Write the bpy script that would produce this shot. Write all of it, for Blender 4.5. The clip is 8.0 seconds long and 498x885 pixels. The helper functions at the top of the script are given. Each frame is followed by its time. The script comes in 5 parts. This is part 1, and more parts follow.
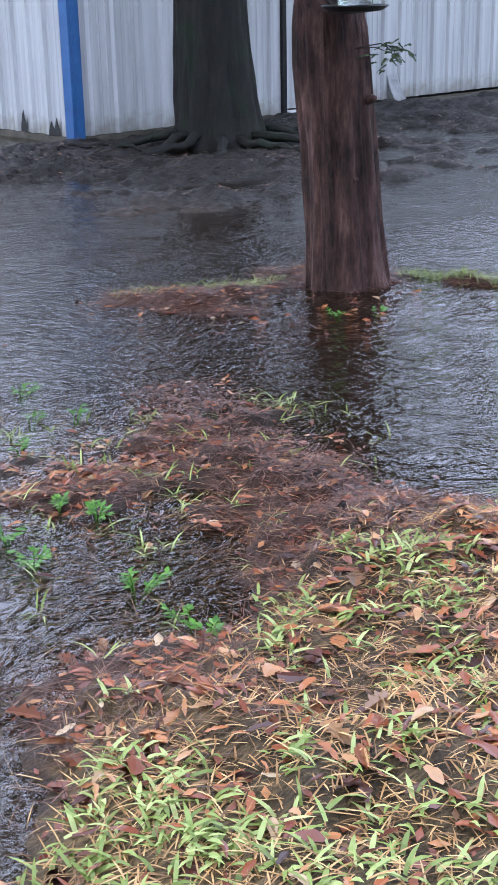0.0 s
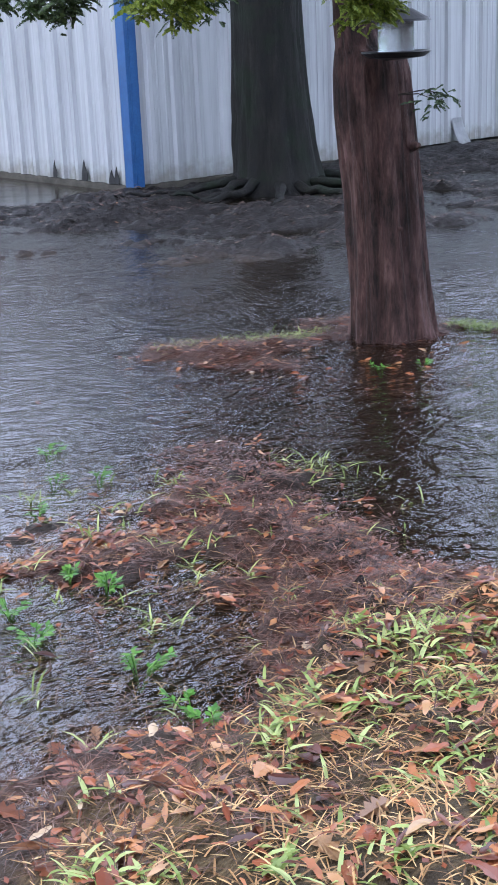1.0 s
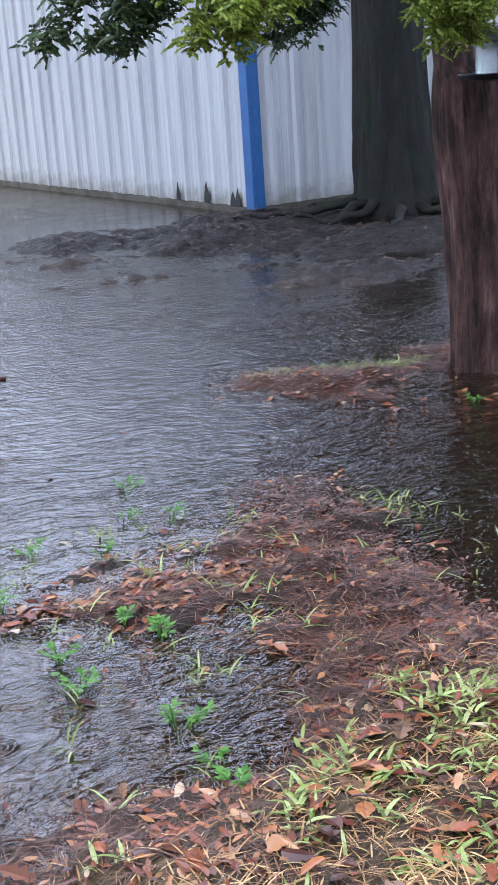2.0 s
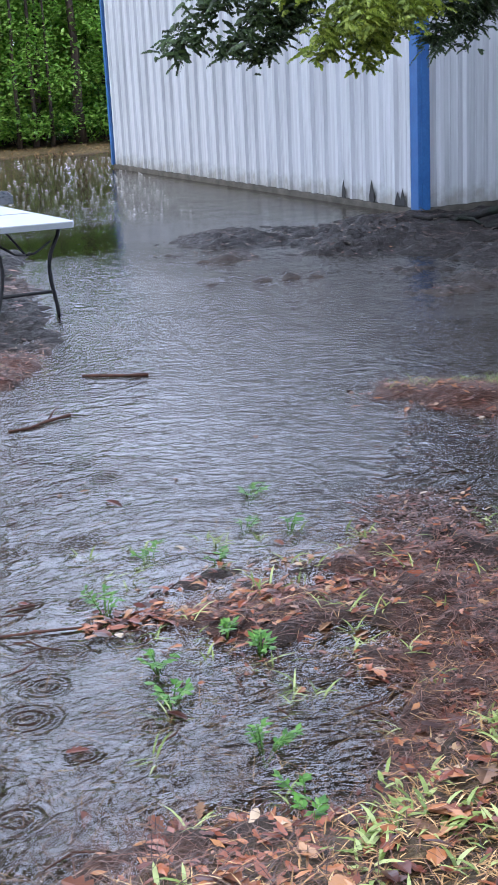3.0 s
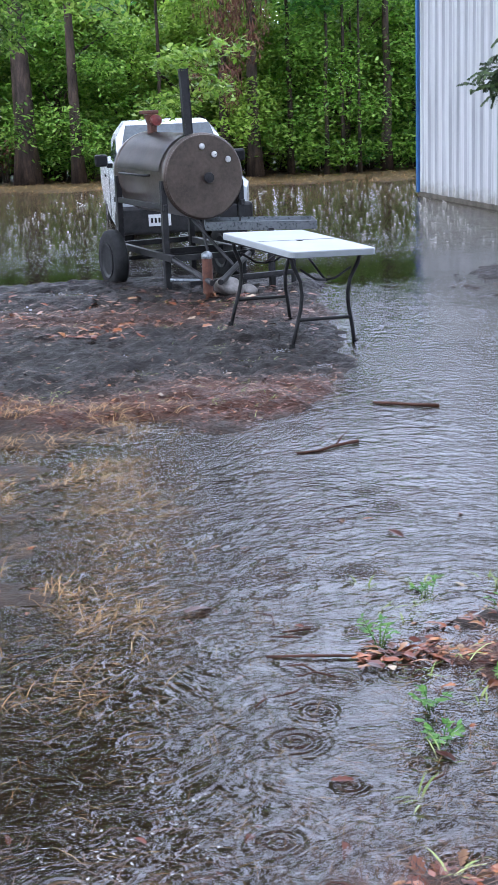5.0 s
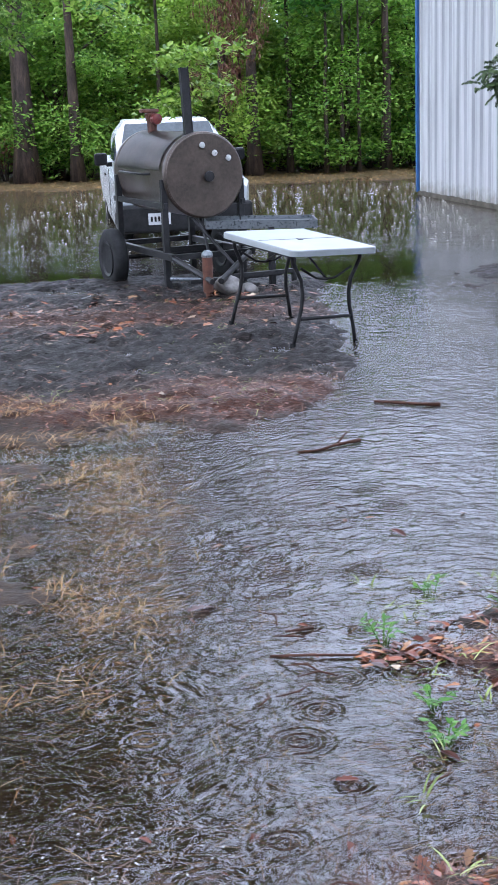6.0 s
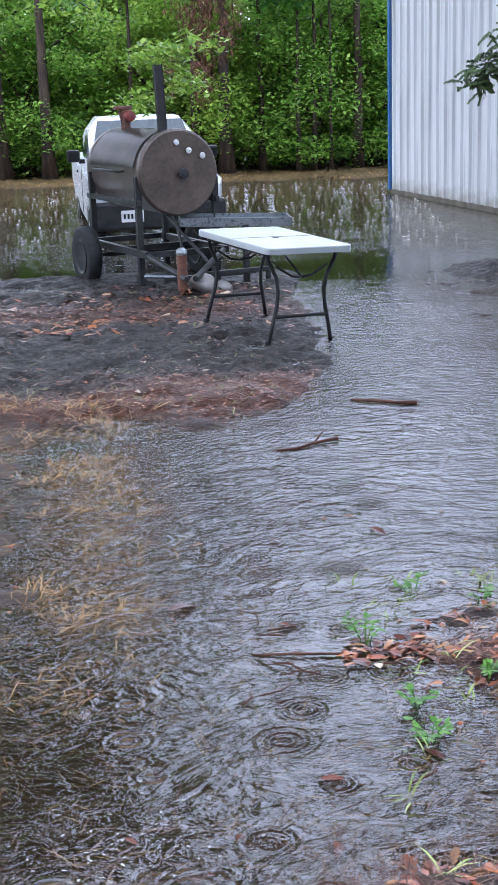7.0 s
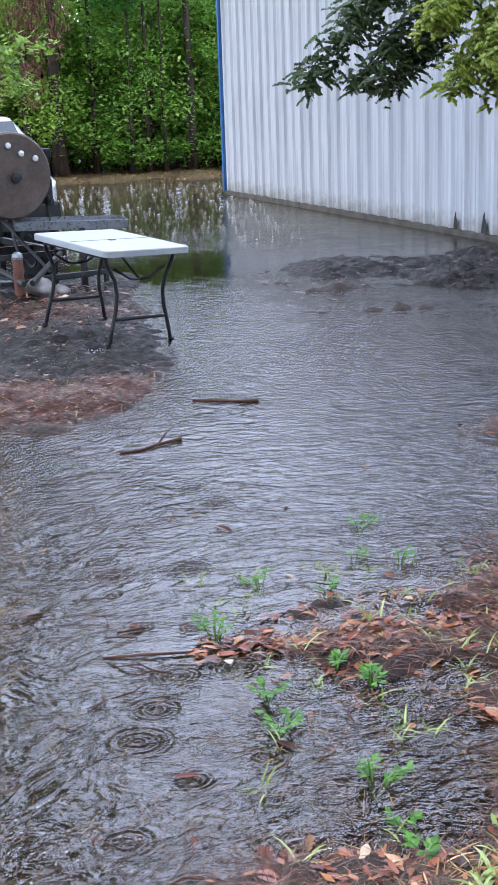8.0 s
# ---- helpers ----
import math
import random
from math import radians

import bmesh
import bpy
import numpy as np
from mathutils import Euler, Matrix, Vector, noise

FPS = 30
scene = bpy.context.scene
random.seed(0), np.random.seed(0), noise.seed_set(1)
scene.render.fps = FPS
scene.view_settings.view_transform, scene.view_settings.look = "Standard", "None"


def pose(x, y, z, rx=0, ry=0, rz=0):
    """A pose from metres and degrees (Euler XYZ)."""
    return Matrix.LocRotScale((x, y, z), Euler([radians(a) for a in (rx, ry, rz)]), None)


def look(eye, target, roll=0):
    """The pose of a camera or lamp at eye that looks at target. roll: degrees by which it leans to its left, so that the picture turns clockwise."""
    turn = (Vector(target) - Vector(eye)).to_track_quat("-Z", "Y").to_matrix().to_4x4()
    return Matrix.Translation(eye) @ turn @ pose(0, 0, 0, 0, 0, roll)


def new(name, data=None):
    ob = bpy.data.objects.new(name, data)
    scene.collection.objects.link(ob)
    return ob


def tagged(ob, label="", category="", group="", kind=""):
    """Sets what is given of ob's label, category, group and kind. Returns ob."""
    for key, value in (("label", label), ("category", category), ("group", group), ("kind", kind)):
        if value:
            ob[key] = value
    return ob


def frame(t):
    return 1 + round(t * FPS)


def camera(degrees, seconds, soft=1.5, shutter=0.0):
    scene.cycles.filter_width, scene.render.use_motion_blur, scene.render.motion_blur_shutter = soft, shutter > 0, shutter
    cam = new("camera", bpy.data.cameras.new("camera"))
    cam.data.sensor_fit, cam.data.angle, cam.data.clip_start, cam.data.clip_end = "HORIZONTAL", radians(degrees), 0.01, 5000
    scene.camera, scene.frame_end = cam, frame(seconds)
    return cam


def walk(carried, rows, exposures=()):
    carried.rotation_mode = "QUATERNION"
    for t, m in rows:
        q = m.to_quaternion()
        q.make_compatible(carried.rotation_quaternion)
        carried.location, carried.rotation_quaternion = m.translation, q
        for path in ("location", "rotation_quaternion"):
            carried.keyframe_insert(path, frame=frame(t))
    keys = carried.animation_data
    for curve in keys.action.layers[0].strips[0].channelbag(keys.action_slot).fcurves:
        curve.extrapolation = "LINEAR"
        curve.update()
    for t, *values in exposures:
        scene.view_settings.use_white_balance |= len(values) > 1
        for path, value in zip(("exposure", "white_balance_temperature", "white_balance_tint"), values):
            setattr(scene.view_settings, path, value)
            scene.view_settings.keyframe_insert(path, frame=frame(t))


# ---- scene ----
cam = camera(21.54, 8.0, soft=1.5)
PATH = [
    (0.0, pose(-0.695, -0.173, 1.680, 70.38, 0, -29.03) @ pose(0, 0, 0, 0, 0, -1.21)),
    (0.5, pose(-0.542, -0.105, 1.681, 71.22, 0, -29.40) @ pose(0, 0, 0, 0, 0, -1.24)),
    (1.0, pose(-0.439, -0.077, 1.688, 72.28, 0, -25.54) @ pose(0, 0, 0, 0, 0, -2.47)),
    (2.3, pose(-0.094, -0.014, 1.717, 73.35, 0, -17.42) @ pose(0, 0, 0, 0, 0, -3.59)),
    (2.5, pose(-0.062, 0.003, 1.724, 73.35, 0, -15.99) @ pose(0, 0, 0, 0, 0, -3.35)),
    (3.0, pose(0.007, -0.015, 1.741, 73.45, 0, -11.63) @ pose(0, 0, 0, 0, 0, -2.87)),
    (3.5, pose(0.025, -0.019, 1.743, 73.94, 0, -6.90) @ pose(0, 0, 0, 0, 0, -2.44)),
    (4.0, pose(0.009, -0.002, 1.745, 74.51, 0, -2.62) @ pose(0, 0, 0, 0, 0, -2.31)),
    (4.5, pose(0.000, 0.000, 1.751, 74.89, 0, 0.00) @ pose(0, 0, 0, 0, 0, -2.20)),
    (5.0, pose(-0.001, -0.001, 1.754, 75.10, 0, 1.20) @ pose(0, 0, 0, 0, 0, -2.22)),
    (6.5, pose(-0.033, 0.011, 1.752, 74.99, 0, 0.95) @ pose(0, 0, 0, 0, 0, -1.98)),
    (7.0, pose(-0.051, 0.015, 1.754, 74.91, 0, -0.20) @ pose(0, 0, 0, 0, 0, -1.84)),
    (7.5, pose(-0.059, 0.008, 1.758, 74.87, 0, -2.74) @ pose(0, 0, 0, 0, 0, -1.82)),
    (8.0, pose(-0.049, -0.008, 1.756, 74.76, 0, -7.24) @ pose(0, 0, 0, 0, 0, -2.00)),
]
walk(cam, PATH, exposures=[(0.0, 0.0), (8.0, 0.0)])

# ---- light: an overcast, rainy sky ----
world = bpy.data.worlds.new("overcast")
scene.world = world
world.use_nodes = True
wn, wl = world.node_tree.nodes, world.node_tree.links
sky = wn.new("ShaderNodeTexSky")
sky.sky_type, sky.sun_disc = "NISHITA", False
sky.sun_elevation, sky.sun_rotation = radians(48), radians(-79)
sky.dust_density = 5.0
cloud = wn.new("ShaderNodeMix")
cloud.data_type, cloud.blend_type = "RGBA", "MIX"
cloud.inputs[0].default_value = 0.8
gain = wn.new("ShaderNodeVectorMath")
gain.operation = "SCALE"
gain.inputs["Scale"].default_value = 0.15
wl.new(sky.outputs[0], gain.inputs[0])
wl.new(gain.outputs[0], cloud.inputs[6])
cloud.inputs[7].default_value = (4.2, 4.8, 6.5, 1)
wl.new(cloud.outputs[2], wn["Background"].inputs[0])
wn["Background"].inputs[1].default_value = 1.0
sun = new("sun", bpy.data.lights.new("sun", "SUN"))
sun.data.energy, sun.data.angle, sun.data.color = 1.4, radians(35), (1.0, 0.97, 0.92)
sun.matrix_world = look((-15, 11, 17), (0, 8, 0))


# ---- materials ----
def nodes_of(name):
    m = bpy.data.materials.new(name)
    m.use_nodes = True
    t = m.node_tree
    return m, t.nodes, t.links, t.nodes["Principled BSDF"]


def noise_tex(n, l, scale, detail=6, stretch=None, rough=0.6):
    tc = n.new("ShaderNodeTexCoord")
    mp = n.new("ShaderNodeMapping")
    l.new(tc.outputs["Object"], mp.inputs[0])
    if stretch:
        mp.inputs["Scale"].default_value = stretch
    t = n.new("ShaderNodeTexNoise")
    t.inputs["Scale"].default_value, t.inputs["Detail"].default_value, t.inputs["Roughness"].default_value = scale, detail, rough
    l.new(mp.outputs[0], t.inputs["Vector"])
    return t


def ramp(n, l, src, stops):
    r = n.new("ShaderNodeValToRGB")
    while len(r.color_ramp.elements) < len(stops):
        r.color_ramp.elements.new(0.5)
    for e, (p, c) in zip(r.color_ramp.elements, stops):
        e.position, e.color = p, (*c, 1)
    l.new(src, r.inputs[0])
    return r


def mix(n, l, fac, a, b, mode="MIX"):
    m = n.new("ShaderNodeMix")
    m.data_type, m.blend_type = "RGBA", mode
    for sock, val in ((m.inputs[0], fac), (m.inputs[6], a), (m.inputs[7], b)):
        if isinstance(val, tuple):
            sock.default_value = (*val, 1)
        elif isinstance(val, (int, float)):
            sock.default_value = val
        else:
            l.new(val, sock)
    return m.outputs[2]


def math_node(n, l, op, a, b=0.0, c=0.0):
    m = n.new("ShaderNodeMath")
    m.operation = op
    for sock, val in zip(m.inputs, (a, b, c)):
        if isinstance(val, (int, float)):
            sock.default_value = val
        else:
            l.new(val, sock)
    return m.outputs[0]


def add_bump(n, l, p, height, strength, distance):
    b = n.new("ShaderNodeBump")
    b.inputs["Strength"].default_value, b.inputs["Distance"].default_value = strength, distance
    l.new(height, b.inputs["Height"])
    l.new(b.outputs[0], p.inputs["Normal"])
    return b


def mat(name, dark, light, rough=0.6, scale=6, fine=60, bump=0.3, depth=0.004, metal=0.0, stretch=None, vary=0.0):
    """Two scales of noise between two colours, with a fine relief."""
    m, n, l, p = nodes_of(name)
    a = noise_tex(n, l, scale, 5, stretch)
    b = noise_tex(n, l, fine, 3, stretch)
    f = math_node(n, l, "ADD", math_node(n, l, "MULTIPLY", a.outputs[0], 0.65), math_node(n, l, "MULTIPLY", b.outputs[0], 0.35))
    col = ramp(n, l, f, [(0.32, dark), (0.68, light)]).outputs[0]
    if vary:
        info = n.new("ShaderNodeObjectInfo")
        hsv = n.new("ShaderNodeHueSaturation")
        l.new(math_node(n, l, "MULTIPLY_ADD", info.outputs["Random"], 2 * vary, 1 - vary), hsv.inputs["Value"])
        l.new(col, hsv.inputs["Color"])
        col = hsv.outputs[0]
    l.new(col, p.inputs["Base Color"])
    l.new(math_node(n, l, "MULTIPLY_ADD", b.outputs[0], 0.25, rough - 0.125), p.inputs["Roughness"])
    p.inputs["Metallic"].default_value = metal
    if bump:
        add_bump(n, l, p, f, bump, depth)
    return m


def leaf_mat(name, stops, rough=0.45, through_light=0.35, by_object=False):
    """Leaves: each takes its own tint; some light passes through."""
    m, n, l, p = nodes_of(name)
    if by_object:
        rnd = n.new("ShaderNodeObjectInfo").outputs["Random"]
    else:
        rnd = n.new("ShaderNodeNewGeometry").outputs["Random Per Island"]
    col = ramp(n, l, rnd, stops).outputs[0]
    t = noise_tex(n, l, 30, 3)
    col = mix(n, l, 0.35, col, ramp(n, l, t.outputs[0], [(0.3, (0.35, 0.35, 0.35)), (0.7, (1, 1, 1))]).outputs[0], "MULTIPLY")
    l.new(col, p.inputs["Base Color"])
    p.inputs["Roughness"].default_value = rough
    tr = n.new("ShaderNodeBsdfTranslucent")
    l.new(col, tr.inputs["Color"])
    ms = n.new("ShaderNodeMixShader")
    ms.inputs[0].default_value = through_light
    l.new(p.outputs[0], ms.inputs[1])
    l.new(tr.outputs[0], ms.inputs[2])
    l.new(ms.outputs[0], n["Material Output"].inputs["Surface"])
    return m


# ground: wet soil, reddish straw, dry thatch and mud by zone
def ground_material():
    m, n, l, p = nodes_of("wet_ground")
    zone = n.new("ShaderNodeVertexColor")
    zone.layer_name = "zone"
    sep = n.new("ShaderNodeSeparateColor")
    l.new(zone.outputs[0], sep.inputs[0])
    big, mid, fine = noise_tex(n, l, 1.7, 6), noise_tex(n, l, 14, 6), noise_tex(n, l, 90, 4)
    fibre = noise_tex(n, l, 26, 4, (1, 5, 1))
    soil = ramp(n, l, mid.outputs[0], [(0.3, (0.016, 0.011, 0.008)), (0.55, (0.045, 0.030, 0.021)), (0.75, (0.09, 0.062, 0.042))]).outputs[0]
    straw = ramp(n, l, fibre.outputs[0], [(0.3, (0.022, 0.008, 0.005)), (0.55, (0.080, 0.034, 0.022)), (0.75, (0.18, 0.09, 0.06))]).outputs[0]
    thatch = ramp(n, l, fibre.outputs[0], [(0.3, (0.03, 0.02, 0.01)), (0.55, (0.11, 0.075, 0.035)), (0.75, (0.24, 0.17, 0.085))]).outputs[0]
    mud = ramp(n, l, fine.outputs[0], [(0.3, (0.005, 0.004, 0.004)), (0.7, (0.019, 0.015, 0.013))]).outputs[0]

    def patchy(src):
        return math_node(n, l, "MINIMUM", math_node(n, l, "MAXIMUM", math_node(n, l, "MULTIPLY_ADD", math_node(n, l, "ADD", src, math_node(n, l, "MULTIPLY_ADD", mid.outputs[0], 0.8, -0.4)), 2.2, -0.6), 0.0), 1.0)
    c = mix(n, l, patchy(sep.outputs[0]), soil, straw)
    c = mix(n, l, patchy(sep.outputs[1]), c, thatch)
    c = mix(n, l, patchy(sep.outputs[2]), c, mud)
    c = mix(n, l, 0.4, c, ramp(n, l, big.outputs[0], [(0.35, (0.5, 0.5, 0.5)), (0.65, (1, 1, 1))]).outputs[0], "MULTIPLY")
    l.new(c, p.inputs["Base Color"])
    l.new(math_node(n, l, "MULTIPLY_ADD", mid.outputs[0], 0.9, 0.08), p.inputs["Roughness"])
    p.inputs["Specular IOR Level"].default_value = 0.18
    h = math_node(n, l, "ADD", mid.outputs[0], math_node(n, l, "MULTIPLY", fine.outputs[0], 0.4))
    add_bump(n, l, p, h, 0.9, 0.03)
    return m


# water: a clear, slightly brown skin, silty where deep; gloss by Fresnel, ripples and drop rings as relief
ring_rng = random.Random(77)
RINGS = [(ring_rng.uniform(-0.5, 0.55), 2.35 + 3.2 * ring_rng.random() ** 1.5, ring_rng.uniform(0.05, 0.13)) for _ in range(40)]


def water_material():
    m, n, l, p = nodes_of("rain_water")
    n.remove(p)
    tc = n.new("ShaderNodeTexCoord")
    attr = n.new("ShaderNodeVertexColor")
    attr.layer_name = "rough"
    amount = n.new("ShaderNodeSeparateColor")
    l.new(attr.outputs[0], amount.inputs[0])
    wob = noise_tex(n, l, 1.3, 2)
    warp = n.new("ShaderNodeVectorMath")
    warp.operation = "MULTIPLY_ADD"
    l.new(wob.outputs["Color"], warp.inputs[0])
    warp.inputs[1].default_value = (0.35, 0.35, 0)
    l.new(tc.outputs["Object"], warp.inputs[2])

    def waves(scale, sx, sy, detail):
        mp = n.new("ShaderNodeMapping")
        mp.inputs["Scale"].default_value = (sx, sy, 1)
        mp.inputs["Rotation"].default_value = (0, 0, 0.25)
        l.new(warp.outputs[0], mp.inputs[0])
        t = n.new("ShaderNodeTexNoise")
        t.inputs["Scale"].default_value, t.inputs["Detail"].default_value, t.inputs["Distortion"].default_value = scale, detail, 0.6
        l.new(mp.outputs[0], t.inputs["Vector"])
        return t.outputs[0]
    def crest(src):
        return math_node(n, l, "SUBTRACT", 1.0, math_node(n, l, "ABSOLUTE", math_node(n, l, "MULTIPLY_ADD", src, 2.0, -1.0)))
    h = math_node(n, l, "ADD", math_node(n, l, "MULTIPLY", crest(waves(8.5, 0.75, 1.3, 2)), 0.55), math_node(n, l, "MULTIPLY", waves(12, 0.8, 1.25, 4), 0.75))
    h = math_node(n, l, "ADD", h, math_node(n, l, "MULTIPLY", waves(34, 0.8, 1.2, 3), 0.3))
    h = math_node(n, l, "MULTIPLY", h, amount.outputs[0])
    xyz = n.new("ShaderNodeSeparateXYZ")
    l.new(tc.outputs["Object"], xyz.inputs[0])
    for cx, cy, r in RINGS:
        dx, dy = math_node(n, l, "SUBTRACT", xyz.outputs[0], cx), math_node(n, l, "SUBTRACT", xyz.outputs[1], cy)
        d = math_node(n, l, "SQRT", math_node(n, l, "ADD", math_node(n, l, "MULTIPLY", dx, dx), math_node(n, l, "MULTIPLY", dy, dy)))
        w = math_node(n, l, "MULTIPLY", math_node(n, l, "SINE", math_node(n, l, "MULTIPLY", d, 6.283 / 0.032)), math_node(n, l, "MAXIMUM", math_node(n, l, "MULTIPLY_ADD", d, -1 / r, 1.0), 0.0))
        h = math_node(n, l, "MULTIPLY_ADD", w, 0.22, h)
    b = n.new("ShaderNodeBump")
    b.inputs["Strength"].default_value, b.inputs["Distance"].default_value = 1.0, 0.019
    l.new(h, b.inputs["Height"])
    fr = n.new("ShaderNodeFresnel")
    fr.inputs["IOR"].default_value = 1.65
    l.new(b.outputs[0], fr.inputs["Normal"])
    gl = n.new("ShaderNodeBsdfGlossy")
    gl.inputs["Roughness"].default_value = 0.03
    l.new(b.outputs[0], gl.inputs["Normal"])
    clear = n.new("ShaderNodeBsdfTransparent")
    clear.inputs["Color"].default_value = (0.66, 0.55, 0.45, 1)
    silt = n.new("ShaderNodeBsdfDiffuse")
    silt.inputs["Color"].default_value = (0.115, 0.092, 0.055, 1)
    body = n.new("ShaderNodeMixShader")
    l.new(amount.outputs[1], body.inputs[0])
    l.new(clear.outputs[0], body.inputs[1])
    l.new(silt.outputs[0], body.inputs[2])
    ms = n.new("ShaderNodeMixShader")
    l.new(fr.outputs[0], ms.inputs[0])
    l.new(body.outputs[0], ms.inputs[1])
    l.new(gl.outputs[0], ms.inputs[2])
    l.new(ms.outputs[0], n["Material Output"].inputs["Surface"])
    return m


def bark_mat(name, dark, mid, light, scale, moss=None):
    m, n, l, p = nodes_of(name)
    a = noise_tex(n, l, scale, 8, (1, 1, 0.24), 0.72)
    b = noise_tex(n, l, 2.2, 4)
    c = ramp(n, l, a.outputs[0], [(0.38, dark), (0.52, mid), (0.72, light)]).outputs[0]
    c = mix(n, l, 0.55, c, ramp(n, l, b.outputs[0], [(0.35, (0.45, 0.42, 0.42)), (0.65, (1, 1, 1))]).outputs[0], "MULTIPLY")
    if moss:
        g = noise_tex(n, l, 3.5, 5)
        c = mix(n, l, ramp(n, l, g.outputs[0], [(0.5, (0, 0, 0)), (0.62, (0.8, 0.8, 0.8))]).outputs[0], c, moss)
    l.new(c, p.inputs["Base Color"])
    l.new(math_node(n, l, "MULTIPLY_ADD", b.outputs[0], 0.4, 0.45), p.inputs["Roughness"])
    p.inputs["Specular IOR Level"].default_value = 0.25
    add_bump(n, l, p, a.outputs[0], 1.0, 0.045)
    return m


def wall_mat():
    """White painted steel sheet with rain streaks and grime that creeps up from the base."""
    m, n, l, p = nodes_of("white_steel_sheet")
    streak = noise_tex(n, l, 9, 5, (1, 1, 0.05))
    spot = noise_tex(n, l, 5, 6)
    c = ramp(n, l, streak.outputs[0], [(0.3, (0.30, 0.31, 0.32)), (0.6, (0.43, 0.445, 0.455))]).outputs[0]
    tc = n.new("ShaderNodeTexCoord")
    z = n.new("ShaderNodeSeparateXYZ")
    l.new(tc.outputs["Object"], z.inputs[0])
    edge = math_node(n, l, "MULTIPLY_ADD", z.outputs[2], -2.6, math_node(n, l, "MULTIPLY_ADD", spot.outputs[0], 1.6, -0.1))
    dirt = ramp(n, l, edge, [(0.15, (0, 0, 0)), (0.75, (0.7, 0.7, 0.7))]).outputs[0]
    c = mix(n, l, dirt, c, (0.17, 0.16, 0.12))
    l.new(c, p.inputs["Base Color"])
    l.new(math_node(n, l, "MULTIPLY_ADD", spot.outputs[0], 0.3, 0.3), p.inputs["Roughness"])
    add_bump(n, l, p, spot.outputs[0], 0.15, 0.01)
    return m


GROUND = ground_material()
WATER = water_material()
SHEET = wall_mat()
BLUE = mat("blue_painted_trim", (0.012, 0.065, 0.19), (0.028, 0.115, 0.29), 0.4, 4, 50, 0.1)
CONCRETE = mat("stained_concrete", (0.03, 0.027, 0.021), (0.11, 0.10, 0.082), 0.75, 5, 60, 0.5, 0.01)
ROOF = mat("grey_roof_sheet", (0.35, 0.36, 0.38), (0.5, 0.5, 0.52), 0.45, 3, 40, 0.1)
DARK_STAIN = mat("black_mould", (0.008, 0.008, 0.008), (0.03, 0.03, 0.03), 0.9, 20, 90)
CEDAR_BARK = bark_mat("cedar_bark", (0.014, 0.008, 0.006), (0.080, 0.040, 0.034), (0.21, 0.125, 0.11), 13)
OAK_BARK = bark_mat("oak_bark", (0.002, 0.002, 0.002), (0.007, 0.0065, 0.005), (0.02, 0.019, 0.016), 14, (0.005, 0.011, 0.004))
TWIG = bark_mat("twig_bark", (0.02, 0.014, 0.010), (0.06, 0.042, 0.03), (0.13, 0.095, 0.07), 30)
PINE_BARK = bark_mat("pine_bark", (0.02, 0.014, 0.01), (0.06, 0.04, 0.03), (0.14, 0.09, 0.06), 8)
WOOD_LEAF = leaf_mat("woodland_leaf", [(0.0, (0.06, 0.15, 0.02)), (0.4, (0.17, 0.36, 0.05)), (0.75, (0.30, 0.52, 0.085)), (1.0, (0.46, 0.64, 0.15))], 0.4, 0.55)
# high crowns: a darker leaf copy, the shade of their undersides put into the colour
SHADED_LEAF = leaf_mat("shaded_canopy_leaf", [(0.0, (0.02, 0.05, 0.012)), (0.6, (0.05, 0.11, 0.025)), (1.0, (0.10, 0.19, 0.04))], 0.5, 0.2)
SHRUB_LEAF = leaf_mat("shrub_leaf", [(0.0, (0.03, 0.10, 0.02)), (0.6, (0.085, 0.26, 0.05)), (1.0, (0.17, 0.42, 0.075))], 0.4, 0.55)
LIME_LEAF = leaf_mat("young_lime_leaf", [(0.0, (0.13, 0.26, 0.03)), (0.5, (0.27, 0.45, 0.06)), (1.0, (0.45, 0.60, 0.12))], 0.45, 0.5)
BROWN_LEAF = leaf_mat("dead_pine_needle", [(0.0, (0.06, 0.022, 0.01)), (0.6, (0.16, 0.06, 0.03)), (1.0, (0.26, 0.13, 0.07))], 0.7, 0.15)
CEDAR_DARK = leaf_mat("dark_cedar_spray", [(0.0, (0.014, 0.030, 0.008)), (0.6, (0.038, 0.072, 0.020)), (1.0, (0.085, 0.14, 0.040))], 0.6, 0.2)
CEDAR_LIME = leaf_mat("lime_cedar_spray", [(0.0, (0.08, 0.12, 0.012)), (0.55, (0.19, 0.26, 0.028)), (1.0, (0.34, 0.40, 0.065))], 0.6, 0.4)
GRASS = leaf_mat("green_grass_blade", [(0.0, (0.12, 0.17, 0.03)), (0.5, (0.27, 0.36, 0.09)), (1.0, (0.47, 0.53, 0.21))], 0.4, 0.3)
DRY = leaf_mat("dry_grass_blade", [(0.0, (0.12, 0.06, 0.022)), (0.5, (0.38, 0.21, 0.08)), (1.0, (0.62, 0.43, 0.20))], 0.55, 0.15)
STRAW = leaf_mat("wet_pine_straw", [(0.0, (0.022, 0.009, 0.006)), (0.5, (0.085, 0.034, 0.022)), (1.0, (0.21, 0.095, 0.06))], 0.4, 0.05)
TANGLE = leaf_mat("wet_brown_stem", [(0.0, (0.03, 0.016, 0.011)), (0.6, (0.09, 0.05, 0.035)), (1.0, (0.26, 0.17, 0.12))], 0.4, 0.05)
LITTER = leaf_mat("wet_fallen_leaf", [(0.0, (0.07, 0.018, 0.010)), (0.35, (0.17, 0.040, 0.017)), (0.7, (0.27, 0.09, 0.034)), (0.88, (0.40, 0.22, 0.10)), (1.0, (0.10, 0.045, 0.03))], 0.3, 0.05, True)
